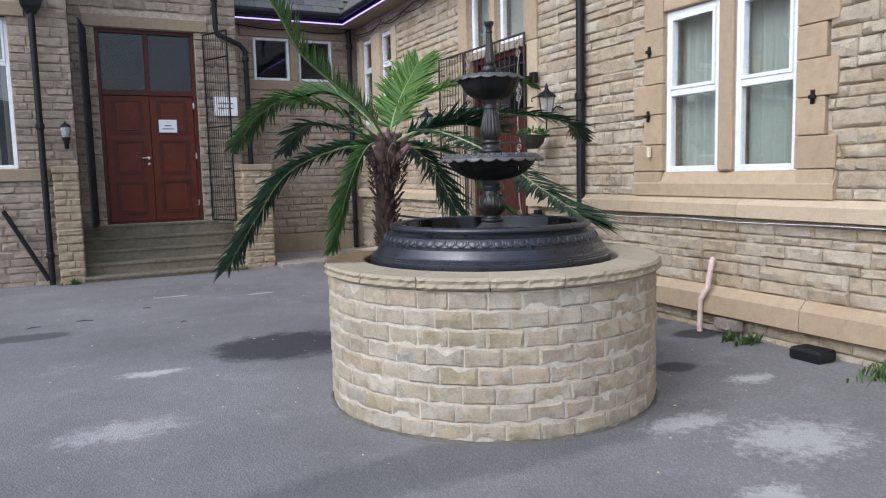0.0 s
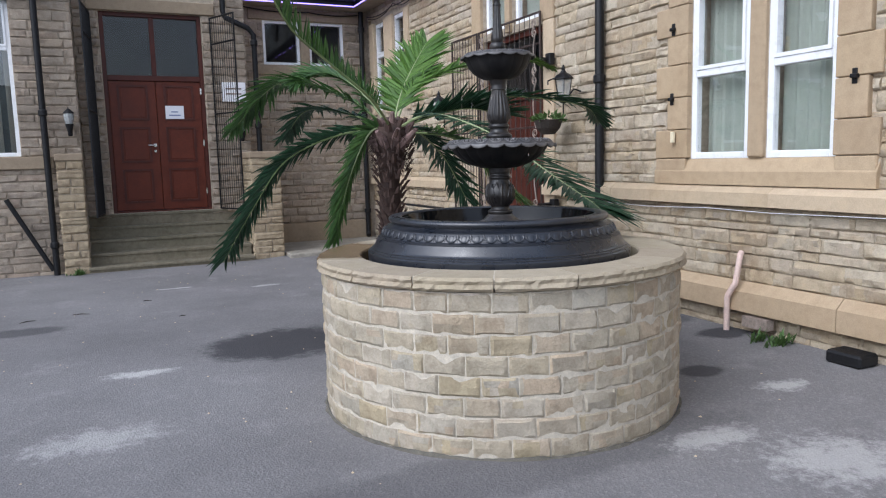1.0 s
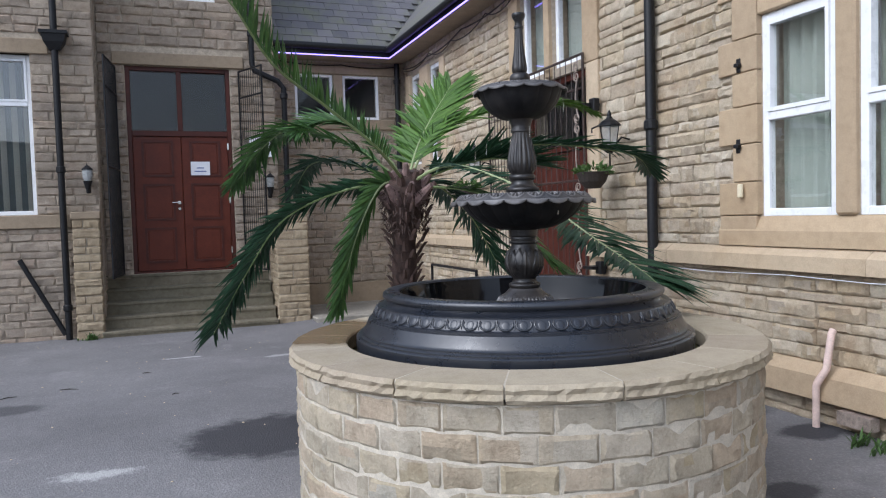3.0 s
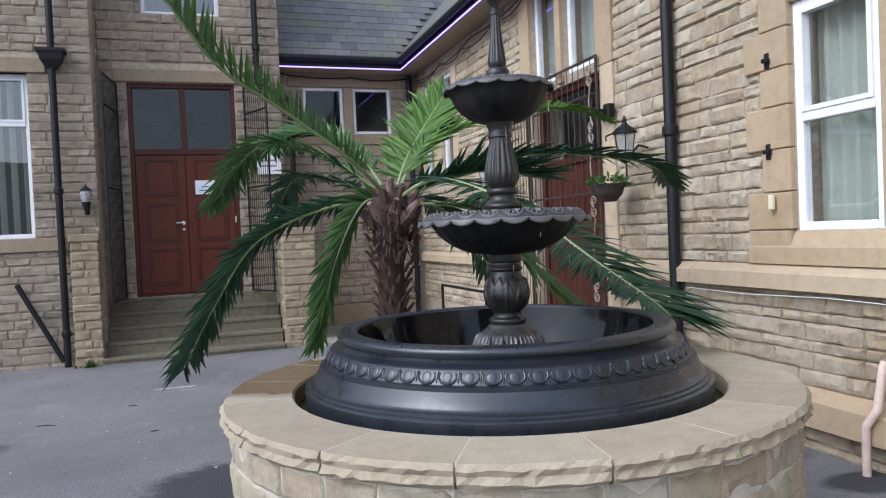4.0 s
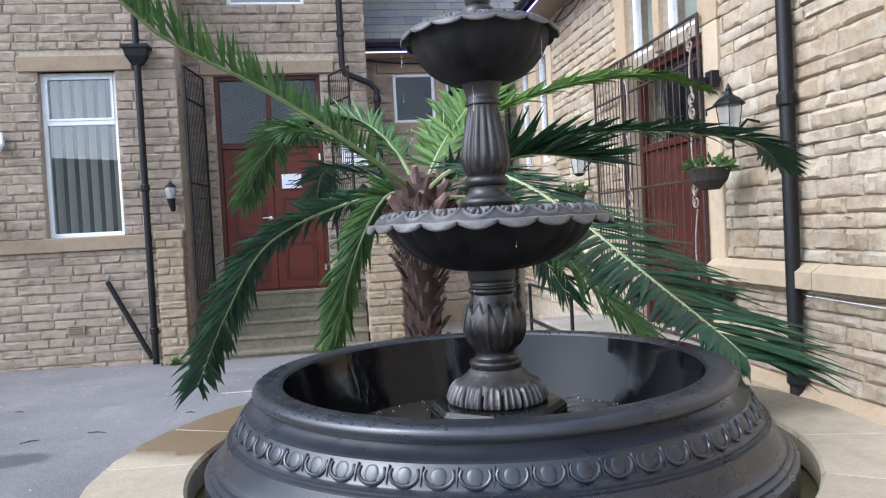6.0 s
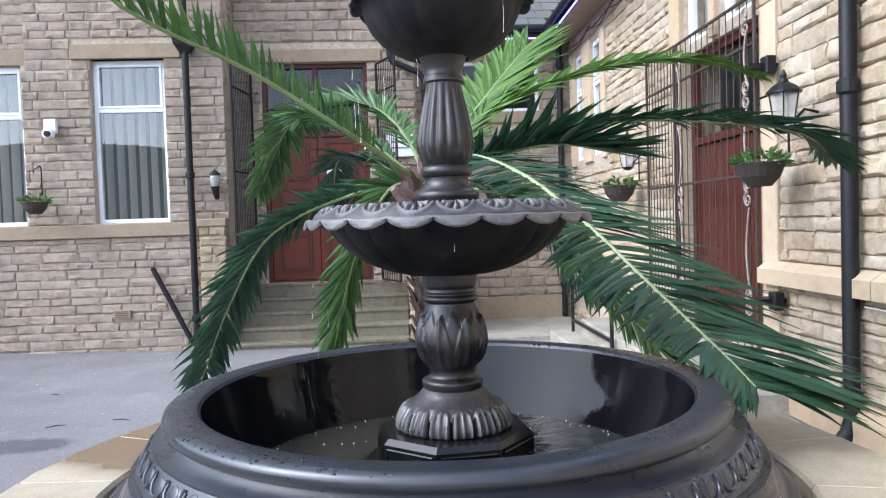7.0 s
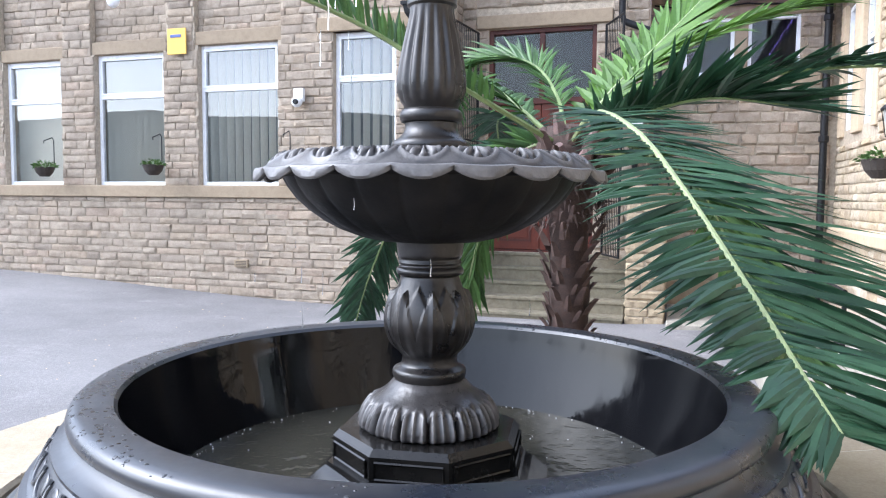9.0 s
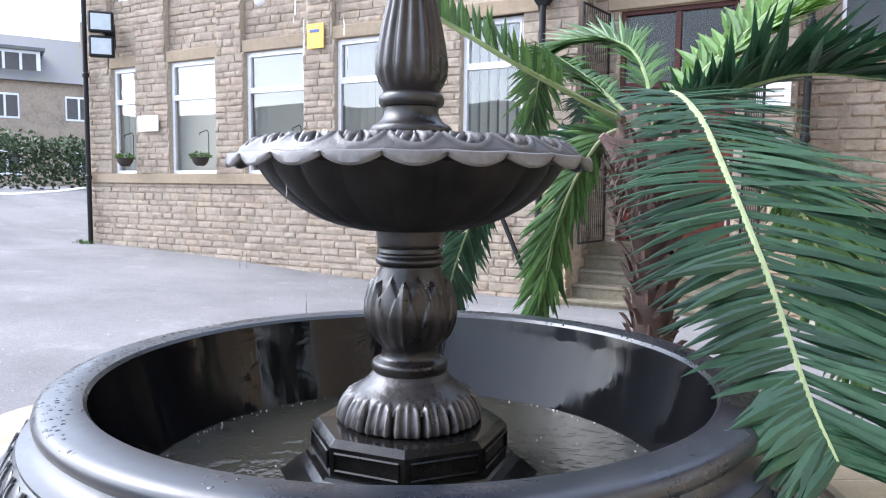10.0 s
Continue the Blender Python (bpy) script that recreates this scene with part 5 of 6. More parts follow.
def make_entrance():
    door = thing("door_1", "red-brown panelled double door with a glazed light above", "door", kind="structure")
    u0, u1, z0, z1 = DOOR_OPENING
    y = DOOR_Y + 0.10
    split, mid = 2.69, (u0 + u1) / 2
    for r in ((u0, u0 + 0.06, z0, z1), (u1 - 0.06, u1, z0, z1), (u0 + 0.06, u1 - 0.06, z1 - 0.06, z1)):
        part("jamb", boxed(r[0], r[1], y - 0.02, y + 0.09, r[2], r[3], bevel=0.005), M_darkred, door)
    part("rail", boxed(u0 + 0.06, u1 - 0.06, y - 0.015, y + 0.08, split, split + 0.08, bevel=0.005), M_darkred, door)
    part("mullion", boxed(mid - 0.035, mid + 0.035, y - 0.01, y + 0.07, split + 0.08, z1 - 0.06, bevel=0.005), M_darkred, door)
    for a, b in ((u0 + 0.06, mid - 0.035), (mid + 0.035, u1 - 0.06)):
        g = part("pane", boxed(a, b, y + 0.025, y + 0.031, split + 0.08, z1 - 0.06), M_old_glass, door)
        g.visible_shadow = False
    part("threshold", boxed(u0, u1, y - 0.05, y + 0.09, z0 - 0.02, z0 + 0.025, bevel=0.005), M_darkred, door)
    for k, (a, b) in enumerate(((u0 + 0.062, mid - 0.003), (mid + 0.003, u1 - 0.062))):
        leaf_bm = boxed(a, b, y + 0.012, y + 0.05, z0 + 0.028, split - 0.003, bevel=0.004)
        leaf = part("leaf", leaf_bm, M_red, door)
        w = b - a
        hs = [(z0 + 0.14, z0 + 0.66), (z0 + 0.76, z0 + 1.30), (z0 + 1.40, z0 + 1.93)]
        for c, d in hs:
            bm = bmesh.new()
            p, q = a + 0.11, b - 0.11
            for r in ((p, q, c, c + 0.03), (p, q, d - 0.03, d), (p, p + 0.03, c + 0.03, d - 0.03), (q - 0.03, q, c + 0.03, d - 0.03)):
                box(bm, r[0], r[1], y - 0.003, y + 0.013, r[2], r[3])
            part("panel_moulding", bm, M_darkred, leaf)
            part("panel", boxed(p + 0.05, q - 0.05, y + 0.004, y + 0.0125, c + 0.05, d - 0.05, bevel=0.003), M_red, leaf)
    bm = bmesh.new()
    tube(bm, [(mid - 0.06, y + 0.01, z0 + 1.02), (mid - 0.06, y - 0.045, z0 + 1.02), (mid - 0.16, y - 0.05, z0 + 1.02)], 0.009, 8)
    part("handle", bm, M_brass, door, "bright metal lever handle")
    bm = bmesh.new()
    bmesh.ops.create_cone(bm, cap_ends=True, segments=16, radius1=0.026, radius2=0.026, depth=0.012, matrix=Matrix.Translation((mid - 0.06, y + 0.006, z0 + 1.02)) @ Matrix.Rotation(math.pi / 2, 4, 'X'))
    bmesh.ops.create_cone(bm, cap_ends=True, segments=16, radius1=0.02, radius2=0.02, depth=0.014, matrix=Matrix.Translation((mid - 0.06, y + 0.006, z0 + 0.93)) @ Matrix.Rotation(math.pi / 2, 4, 'X'))
    part("rose", bm, M_brass, door)
    for zz in (z0 + 0.25, z0 + 1.0, z0 + 1.8):
        part("hinge", boxed(u1 - 0.072, u1 - 0.05, y - 0.026, y - 0.015, zz, zz + 0.09), M_brass, door)
    note = thing("notice", "white paper notice with a few unreadable blue lines", "notice")
    part("sheet", boxed(-1.14, -0.87, y + 0.002 - 0.008, y - 0.004, 2.12, 2.32), M_paper, note)
    for i, (w, zz) in enumerate(((0.10, 2.22), (0.17, 2.17))):
        part("printed_line", boxed(-1.005 - w / 2, -1.005 + w / 2, y - 0.0085, y - 0.0062, zz, zz + 0.014), M_ink, note)
    return door


make_entrance()


def bars_gate(name, label, m, width, height, step, scroll=False, mat=None, frame_w=0.022):
    """An iron gate leaf: frame, rails, upright bars and scrolls; local x along the leaf."""
    mat = mat or M_black
    root = thing(name, label, "gate", m=m)
    for a, b, c, d in ((0, frame_w, 0, height), (width - frame_w, width, 0, height), (frame_w, width - frame_w, 0, frame_w), (frame_w, width - frame_w, height - frame_w, height), (frame_w, width - frame_w, height * 0.5, height * 0.5 + frame_w), (frame_w, width - frame_w, height * 0.86, height * 0.86 + frame_w)):
        part("frame_bar", boxed(a, b, -frame_w / 2, frame_w / 2, c, d, bevel=0.003), mat, root)
    n = int(width / step)
    for i in range(1, n):
        x = width * i / n
        bm = bmesh.new()
        tube(bm, [(x, 0, 0.01), (x, 0, height - 0.01)], 0.005, 6)
        part("bar", bm, mat, root)
    if scroll:
        for cx in (0.10, width - 0.10):
            inward = 1 if cx < width / 2 else -1
            # bowed flat bars between the scrolls
            for za, zb, bow in ((0.42, 1.03, 0.05), (1.25, 1.76, 0.055), (1.88, 2.27, 0.04)):
                bm = bmesh.new()
                tube(bm, [(cx + inward * (bow * math.sin(math.pi * i / 16) - 0.02), 0.020, za + (zb - za) * i / 16) for i in range(17)], 0.0085, 5)
                part("scroll_bar", bm, M_rust, root, "rusty bowed flat bar")
            # pairs of curled ends, one turning up and one down
            for cz in (0.36, 1.14, 1.82, 2.33):
                for up in (1, -1):
                    bm = bmesh.new()
                    pts = []
                    for i in range(27):
                        a, r = -0.5 * math.pi + i * 0.36, 0.052 * (1 - 0.72 * i / 26)
                        pts.append((cx + inward * r * math.cos(a), 0.020, cz + up * (0.052 + r * math.sin(a))))
                    tube(bm, pts, [0.009 - 0.0035 * i / 26 for i in range(27)], 5)
                    part("scroll", bm, M_rust, root, "rusty wrought scroll")
    return root


bars_gate("security_gate", "narrow black lattice gate folded back beside the double door", pose(-2.10, 8.27, 0.70, 0, 0, -97), 0.80, 2.95, 0.06)
bars_gate("security_gate", "narrow black lattice gate swung open beside the double door", pose(-0.42, 8.27, 0.70, 0, 0, -66), 0.66, 2.95, 0.06)


# ---- pipes and fittings ----
def downpipe(label, pts, radius, brackets, hopper=None, mat=None):
    root = thing("downpipe", label, "downpipe")
    bm = bmesh.new()
    tube(bm, pts, radius, 12)
    part("pipe", bm, mat or M_black, root, smooth=True)
    for x, y, z in brackets:
        bm = bmesh.new()
        tube(bm, [(x, y, z - 0.045), (x, y, z - 0.03), (x, y, z + 0.03), (x, y, z + 0.045)], [radius * 1.05, radius * 1.35, radius * 1.35, radius * 1.05], 12)
        part("collar", bm, mat or M_black, root)
    if hopper:
        x, y, z = hopper
        bm = bmesh.new()
        for (w0, w1, a, b) in ((0.06, 0.12, z - 0.2, z - 0.1), (0.12, 0.14, z - 0.1, z), (0.165, 0.165, z, z + 0.04)):
            lo = [bm.verts.new((x + sx * w0, y + sy * w0 * 0.7, a)) for sx, sy in ((-1, -1), (1, -1), (1, 1), (-1, 1))]
            hi = [bm.verts.new((x + sx * w1, y + sy * w1 * 0.7, b)) for sx, sy in ((-1, -1), (1, -1), (1, 1), (-1, 1))]
            for k in range(4):
                bm.faces.new((lo[k], lo[(k + 1) % 4], hi[(k + 1) % 4], hi[k]))
            bm.faces.new(lo[::-1])
            bm.faces.new(hi)
        part("hopper", bm, mat or M_black, root, "cast hopper head")
    return root


downpipe("black cast-iron downpipe with a hopper head on the long wall", [(-2.76, 7.57, -0.1), (-2.76, 7.57, 6.5)], 0.042, [(-2.76, 7.57, z) for z in (0.35, 2.15)], (-2.76, 7.57, 3.88))
downpipe("black downpipe beside the double door bending behind the pier", [(-0.22, 8.2, 6.5), (-0.22, 8.2, 3.75), (-0.19, 8.2, 3.66), (0.16, 8.24, 3.52), (0.24, 8.24, 3.42), (0.24, 8.24, 1.5)], 0.042, [(0.24, 8.24, 3.3), (0.24, 8.24, 2.0), (-0.22, 8.2, 4.2)])
downpipe("black cast-iron downpipe on the side wall", [(2.335, 2.12, 6.0), (2.335, 2.12, 0.30), (2.31, 2.12, 0.22), (2.24, 2.12, 0.14)], 0.044, [(2.335, 2.12, 2.12), (2.335, 2.12, 0.42)])
downpipe("black downpipe in the corner of the annexe", [(2.24, 8.84, 4.0), (2.24, 8.84, 0.12), (2.22, 8.78, 0.05)], 0.045, [(2.24, 8.84, z) for z in (3.7, 2.2, 0.5)])
downpipe("black downpipe at the far corner of the long wall", [(-11.86, 7.56, 0.2), (-11.86, 7.56, 6.5)], 0.045, [(-11.86, 7.56, 1.5), (-11.86, 7.56, 3.4)])
downpipe("pink clay drain pipe with a slight bend on the side wall", [(2.36, 0.365, 0.62), (2.345, 0.365, 0.60), (2.30, 0.365, 0.38), (2.285, 0.37, 0.355), (2.285, 0.425, 0.275), (2.285, 0.43, 0.25), (2.285, 0.43, -0.02)], 0.023, [], None, M_terracotta)
prop = thing("loose_pipe", "black iron pipe leaning against the stone wall", "pipe")
bm = bmesh.new()
tube(bm, [(-3.29, 7.60, 1.0), (-2.80, 7.57, 0.0)], 0.032, 10)
part("pipe", bm, M_black, prop)


def lantern(label, wall_point, out, scale=1.0, up=True, kind="lantern"):
    """A glazed iron lantern on a bracket; out is the way away from the wall."""
    root = thing("wall_lantern", label, "lantern")
    o = Vector(out).normalized()
    w = Vector(wall_point)
    c = w + o * 0.20 * scale
    bm = bmesh.new()
    tube(bm, [w, w + o * 0.08 * scale + Vector((0, 0, 0.02)), c + Vector((0, 0, -0.10 * scale))], 0.009, 6)
    part("bracket", bm, M_black, root)
    lo, hi, h = 0.055 * scale, 0.088 * scale, 0.20 * scale
    base = c + Vector((0, 0, -0.09 * scale))
    n = 6
    for k in range(n):
        a = k * math.tau / n
        d = Vector((math.cos(a), math.sin(a), 0))
        cage = bmesh.new()
        tube(cage, [base + d * lo, base + d * hi + Vector((0, 0, h))], 0.0036 * scale, 4)
        part("cage_bar", cage, M_black, root)
    g = bmesh.new()
    lathe(g, [(lo * 0.93, base.z + 0.002), (hi * 0.93, base.z + h)], 6, centre=(base.x, base.y))
    gl = part("lantern_glass", g, M_lantern, root)
    gl.visible_shadow = False
    t = bmesh.new()
    lathe(t, [(0.001, base.z - 0.03 * scale), (lo * 0.5, base.z - 0.025 * scale), (lo * 1.1, base.z), (lo * 0.9, base.z + 0.006)], 6, centre=(base.x, base.y))
    part("lantern_foot", t, M_black, root)
    t = bmesh.new()
    zt = base.z + h
    lathe(t, [(hi * 0.9, zt - 0.004), (hi * 1.1, zt), (hi * 1.08, zt + 0.010 * scale), (hi * 0.75, zt + 0.04 * scale), (hi * 0.35, zt + 0.062 * scale), (hi * 0.2, zt + 0.085 * scale), (hi * 0.22, zt + 0.10 * scale), (0.004, zt + 0.135 * scale)], 12, centre=(base.x, base.y))
    part("cap", t, M_black, root)
    return root


lantern("black glazed lantern on a bracket beside the side door", (2.39, 2.50, 2.04), (-1, 0, 0), 1.05)
lantern("black glazed lantern on a bracket along the side wall", (2.38, 5.45, 2.05), (-1, 0, 0), 1.1)


def bulkhead(label, x, y, z):
    """A half-lantern with a white shade on a black scrolled back plate."""
    root = thing("wall_lamp", label, "wall lamp")
    part("back_plate", boxed(x - 0.03, x + 0.03, y - 0.03, y + 0.02, z - 0.22, z - 0.02, bevel=0.012), M_black, root)
    b = bmesh.new()
    lathe(b, [(0.015, z - 0.20), (0.03, z - 0.16), (0.045, z - 0.10), (0.058, z - 0.06)], 12, centre=(x, y - 0.08))
    part("cup", b, M_black, root)
    b = bmesh.new()
    lathe(b, [(0.045, z - 0.06), (0.06, z + 0.0), (0.064, z + 0.06), (0.05, z + 0.09)], 12, centre=(x, y - 0.08))
    part("shade", b, M_frosted, root, "grimy pale glass shade")
    b = bmesh.new()
    lathe(b, [(0.07, z + 0.085), (0.066, z + 0.10), (0.03, z + 0.13), (0.008, z + 0.15), (0.001, z + 0.18)], 12, centre=(x, y - 0.08))
    part("cap", b, M_black, root)
    return root


bulkhead("black wall lamp with grimy glass on the building corner", -2.45, 7.62, 2.06)
bulkhead("black wall lamp with grimy glass beside the folded gate", -0.02, 8.27, 1.98)


def flood_lights():
    root = thing("floodlight", "pair of square white floodlights in black housings at the building corner", "floodlight")
    for z in (3.84, 4.27):
        for nm, bm, mat in (("housing", boxed(-0.21, 0.21, -0.07, 0.07, z - 0.19, z + 0.19, bevel=0.02), M_black), ("lens", boxed(-0.165, 0.165, -0.082, -0.071, z - 0.14, z + 0.14), M_lens)):
            bm.transform(Matrix.Translation((-11.17, 7.42, 0)) @ Matrix.Rotation(radians(48), 4, 'Z'))
            part(nm, bm, mat, root, "pale square lens" if nm == "lens" else "")
    part("bracket", boxed(-11.17 - 0.05, -11.17 + 0.05, 7.46, 7.67, 3.84, 4.27), M_black, root)
    return root


flood_lights()
sign = thing("yellow_sign", "square yellow plastic plate fixed to the stone wall", "sign")
part("plate", boxed(-6.60, -6.28, 7.615, 7.635, 3.46, 3.83, bevel=0.004), M_yellow, sign)
part("dark_mark", boxed(-6.54, -6.36, 7.608, 7.6148, 3.70, 3.74), M_ink, sign)
plaque = thing("wall_plaque", "plain white rectangular plate on the stone wall", "sign")
part("plate", boxed(-10.50, -9.97, 7.61, 7.635, 2.32, 2.60, bevel=0.004), M_paper, plaque)
board = thing("notice_board", "white notice board with unreadable dark lettering behind the gate", "sign")
part("plate", boxed(-0.30, 0.07, 8.245, 8.262, 2.38, 2.68, bevel=0.004), M_paper, board)
for i in range(2):
    part("printed_line", boxed(-0.24, 0.0, 8.240, 8.2448, 2.57 - i * 0.08, 2.592 - i * 0.08), M_rust, board)


def cctv(label, x, y, z, dome):
    root = thing("security_camera", label, "camera")
    if dome:
        part("arm", boxed(x - 0.03, x + 0.03, y - 0.12, y + 0.04, z + 0.06, z + 0.12, bevel=0.01), M_upvc, root)
        b = bmesh.new()
        lathe(b, [(0.05, z + 0.10), (0.085, z + 0.06), (0.09, z), (0.07, z - 0.05), (0.035, z - 0.08), (0.001, z - 0.085)], 20, centre=(x, y - 0.12))
        part("dome", b, M_paper, root, smooth=True)
    else:
        part("box", boxed(x - 0.075, x + 0.075, y - 0.02, y + 0.05, z - 0.02, z + 0.16, bevel=0.01), M_upvc, root)
        b = bmesh.new()
        bmesh.ops.create_uvsphere(b, u_segments=16, v_segments=10, radius=0.075, matrix=Matrix.Translation((x, y - 0.05, z - 0.03)))
        part("eyeball", b, M_upvc, root, smooth=True)
        b = bmesh.new()
        bmesh.ops.create_cone(b, cap_ends=True, segments=16, radius1=0.04, radius2=0.034, depth=0.03, matrix=Matrix.Translation((x + 0.01, y - 0.12, z - 0.035)) @ Matrix.Rotation(math.pi / 2, 4, 'X'))
        part("lens", b, M_black, root, "dark lens")


cctv("white eyeball security camera on the stone wall", -4.46, 7.60, 2.74, False)
cctv("white dome security camera high on the stone wall", -7.42, 7.60, 4.24, True)


def basket(label, x, y, z, radius, out, mat_leaf, rng, trailing=False):
    """A half-bowl flower basket on an iron bracket, with small leaves."""
    root = thing("hanging_basket", label, "basket", "baskets on the walls")
    b = bmesh.new()
    lathe(b, [(radius * 0.45, z - radius * 0.95), (radius * 0.8, z - radius * 0.55), (radius, z), (radius * 0.92, z + 0.005), (0.01, z - 0.02)], 18, centre=(x, y))
    part("bowl", b, M_basket, root)
    b = bmesh.new()
    wx, wy = x - out[0] * radius * 1.25, y - out[1] * radius * 1.25
    tube(b, [(wx, wy, z + 0.05), (wx, wy, z + 0.42), (wx + out[0] * 0.03, wy + out[1] * 0.03, z + 0.46), (x, y, z + 0.40), (x, y, z + 0.36)], 0.008, 5)
    part("bracket", b, M_black, root)
    b = bmesh.new()
    for _ in range(150):
        a, r = rng.uniform(0, math.tau), radius * math.sqrt(rng.random()) * 1.05
        p = Vector((x + r * math.cos(a), y + r * math.sin(a), z + rng.uniform(-0.02, 0.10) * (1.2 - r / radius)))
        d = Vector((math.cos(a) * rng.uniform(0.2, 1), math.sin(a) * rng.uniform(0.2, 1), rng.uniform(-0.3, 0.9))).normalized()
        s = d.cross(Vector((rng.uniform(-1, 1), rng.uniform(-1, 1), rng.uniform(0.2, 1)))).normalized() * rng.uniform(0.010, 0.018)
        l = rng.uniform(0.04, 0.075)
        b.faces.new([b.verts.new(q) for q in (p, p + d * l * 0.5 + s, p + d * l, p + d * l * 0.5 - s)])
    tagged(part("greenery", b, mat_leaf, root), kind="stuff")
    return root


b_rng = random.Random(17)
for x, z in ((-4.60, 1.86), (-6.72, 1.86), (-8.72, 1.84), (-10.62, 1.84)):
    basket("small dark basket of yellow-green plants on a wall bracket", x, 7.42, z, 0.15, (0, -1), M_moss, b_rng)
basket("dark hanging basket of straggly plants beside the side door", 2.14, 2.72, 1.76, 0.15, (-1, 0), M_moss, b_rng)
basket("dark hanging basket of pale plants along the side wall", 2.16, 5.75, 1.78, 0.17, (-1, 0), M_moss, b_rng)

# ---- side door, grille and steps ----
side = thing("door_2", "dark red boarded side door with a dark glazed top", "door", kind="structure")
u0, u1, z0, z1 = SIDE_DOOR
n = 9
for i in range(n):
    a, b = u0 + 0.07 + (u1 - u0 - 0.14) * i / n, u0 + 0.07 + (u1 - u0 - 0.14) * (i + 1) / n
    part("board", boxed(SIDE_X + 0.11, SIDE_X + 0.15, a + 0.003, b - 0.003, z0 + 0.02, 2.05, bevel=0.004), M_darkred, side)
for r in ((u0, u0 + 0.07, z0, z1), (u1 - 0.07, u1, z0, z1), (u0 + 0.07, u1 - 0.07, z1 - 0.07, z1), (u0 + 0.07, u1 - 0.07, 2.055, 2.12)):
    part("jamb", boxed(SIDE_X + 0.08, SIDE_X + 0.17, r[0], r[1], r[2], r[3], bevel=0.004), M_darkred, side)
g = part("pane", boxed(SIDE_X + 0.12, SIDE_X + 0.126, u0 + 0.07, u1 - 0.07, 2.12, z1 - 0.07), M_old_glass, side)
g.visible_shadow = False
landing = thing("side_steps", "low concrete steps and landing below the side door", "steps", kind="structure")
for k, (a, b, z) in enumerate(((3.05, 5.45, 0.45), (2.75, 5.75, 0.30), (2.45, 6.05, 0.15))):
    part("step", boxed(SIDE_X - 0.75 - 0.25 * k, SIDE_X + 0.07, a, b, -0.1, z - 0.001 * k, bevel=0.01), M_concrete, landing)
bars_gate("iron_grille", "tall black iron grille with rusty scrolls before the side door", pose(2.345, 3.17, 0.46, 0, 0, 90), 1.44, 2.50, 0.11, True, M_grille)
bars_gate("iron_grille", "tall black barred iron grille standing open along the side wall", pose(2.34, 4.64, 0.46, 0, 0, 90), 0.74, 2.50, 0.075, False, M_grille)
rail = thing("handrail", "low black iron handrail beside the side steps", "rail")
for pts in ([(1.60, 4.2, 0.0), (1.60, 4.2, 0.80), (1.60, 5.6, 0.80), (1.60, 5.6, 0.0)], [(1.60, 4.2, 0.42), (1.60, 5.6, 0.42)]):
    bm = bmesh.new()
    tube(bm, pts, 0.018, 6)
    part("rail_bar", bm, M_black, rail)
for y, z in ((2.99, 2.42), (2.93, 0.87)):
    bx = thing("gate_bracket", "small black iron box bracket on the side wall", "bracket")
    part("arm", boxed(SIDE_X - 0.16, SIDE_X + 0.01, y - 0.02, y + 0.14, z - 0.015, z + 0.015), M_black, bx)
    part("box", boxed(SIDE_X - 0.09, SIDE_X - 0.02, y - 0.06, y + 0.03, z - 0.06, z + 0.06, bevel=0.008), M_black, bx)
for y, z in ((1.17, 1.845), (1.16, 2.42), (-0.50, 1.855), (-0.48, 2.6)):
    pin = thing("shutter_pin", "rusty iron shutter pin in the stone surround", "bracket")
    part("plate", boxed(SIDE_X - 0.022, SIDE_X + 0.01, y - 0.018, y + 0.018, z - 0.05, z + 0.05, bevel=0.004), M_black, pin)
    part("hook", boxed(SIDE_X - 0.055, SIDE_X - 0.018, y - 0.035, y + 0.01, z - 0.015, z + 0.012, bevel=0.004), M_black, pin)
stop_block = thing("kerb_block", "black rubber block on the ground by the wall", "block")
bm = boxed(2.15, 2.34, -0.78, -0.53, 0.0, 0.085, bevel=0.016)
part("block", bm, M_black, stop_block)
cable = thing("cable", "thin white cable sagging under the string course", "cable")
bm = bmesh.new()
tube(bm, [(2.335, 2.0, 0.935), (2.335, 1.4, 0.925), (2.33, 0.7, 0.945), (2.33, 0.1, 0.935), (2.33, -0.8, 0.95), (2.33, -2.5, 0.945)], 0.0028, 5)
part("wire", bm, M_upvc, cable)
vent = thing("air_brick", "dark recessed air brick at the foot of the side wall", "vent")
part("grille", boxed(2.285, 2.36, 0.05, 0.28, 0.06, 0.14), M_rust, vent)


# ---- weeds ----
def weed(x, y, spread, count, seed):
    rng = random.Random(seed)
    z = ground_z(x, y) - 0.01
    b = bmesh.new()
    for _ in range(count):
        p = Vector((x + rng.gauss(0, spread), y + rng.gauss(0, spread * 0.35), z))
        a = rng.uniform(0, math.tau)
        d = Vector((math.cos(a) * 0.6, math.sin(a) * 0.6, rng.uniform(0.5, 1.4))).normalized()
        s = d.cross(Vector((0, 0, 1))).normalized() * rng.uniform(0.006, 0.012)
        l = rng.uniform(0.05, 0.15)
        q = [p - s * 0.4, p + s * 0.4, p + d * l * 0.6 + s, p + d * l + Vector((0, 0, -0.01)), p + d * l * 0.6 - s]
        b.faces.new([b.verts.new(v) for v in q])
    w = thing("weed", "tuft of green weeds at the foot of the wall", "weed", "weeds along the walls")
    part("leaves", b, M_moss, w)


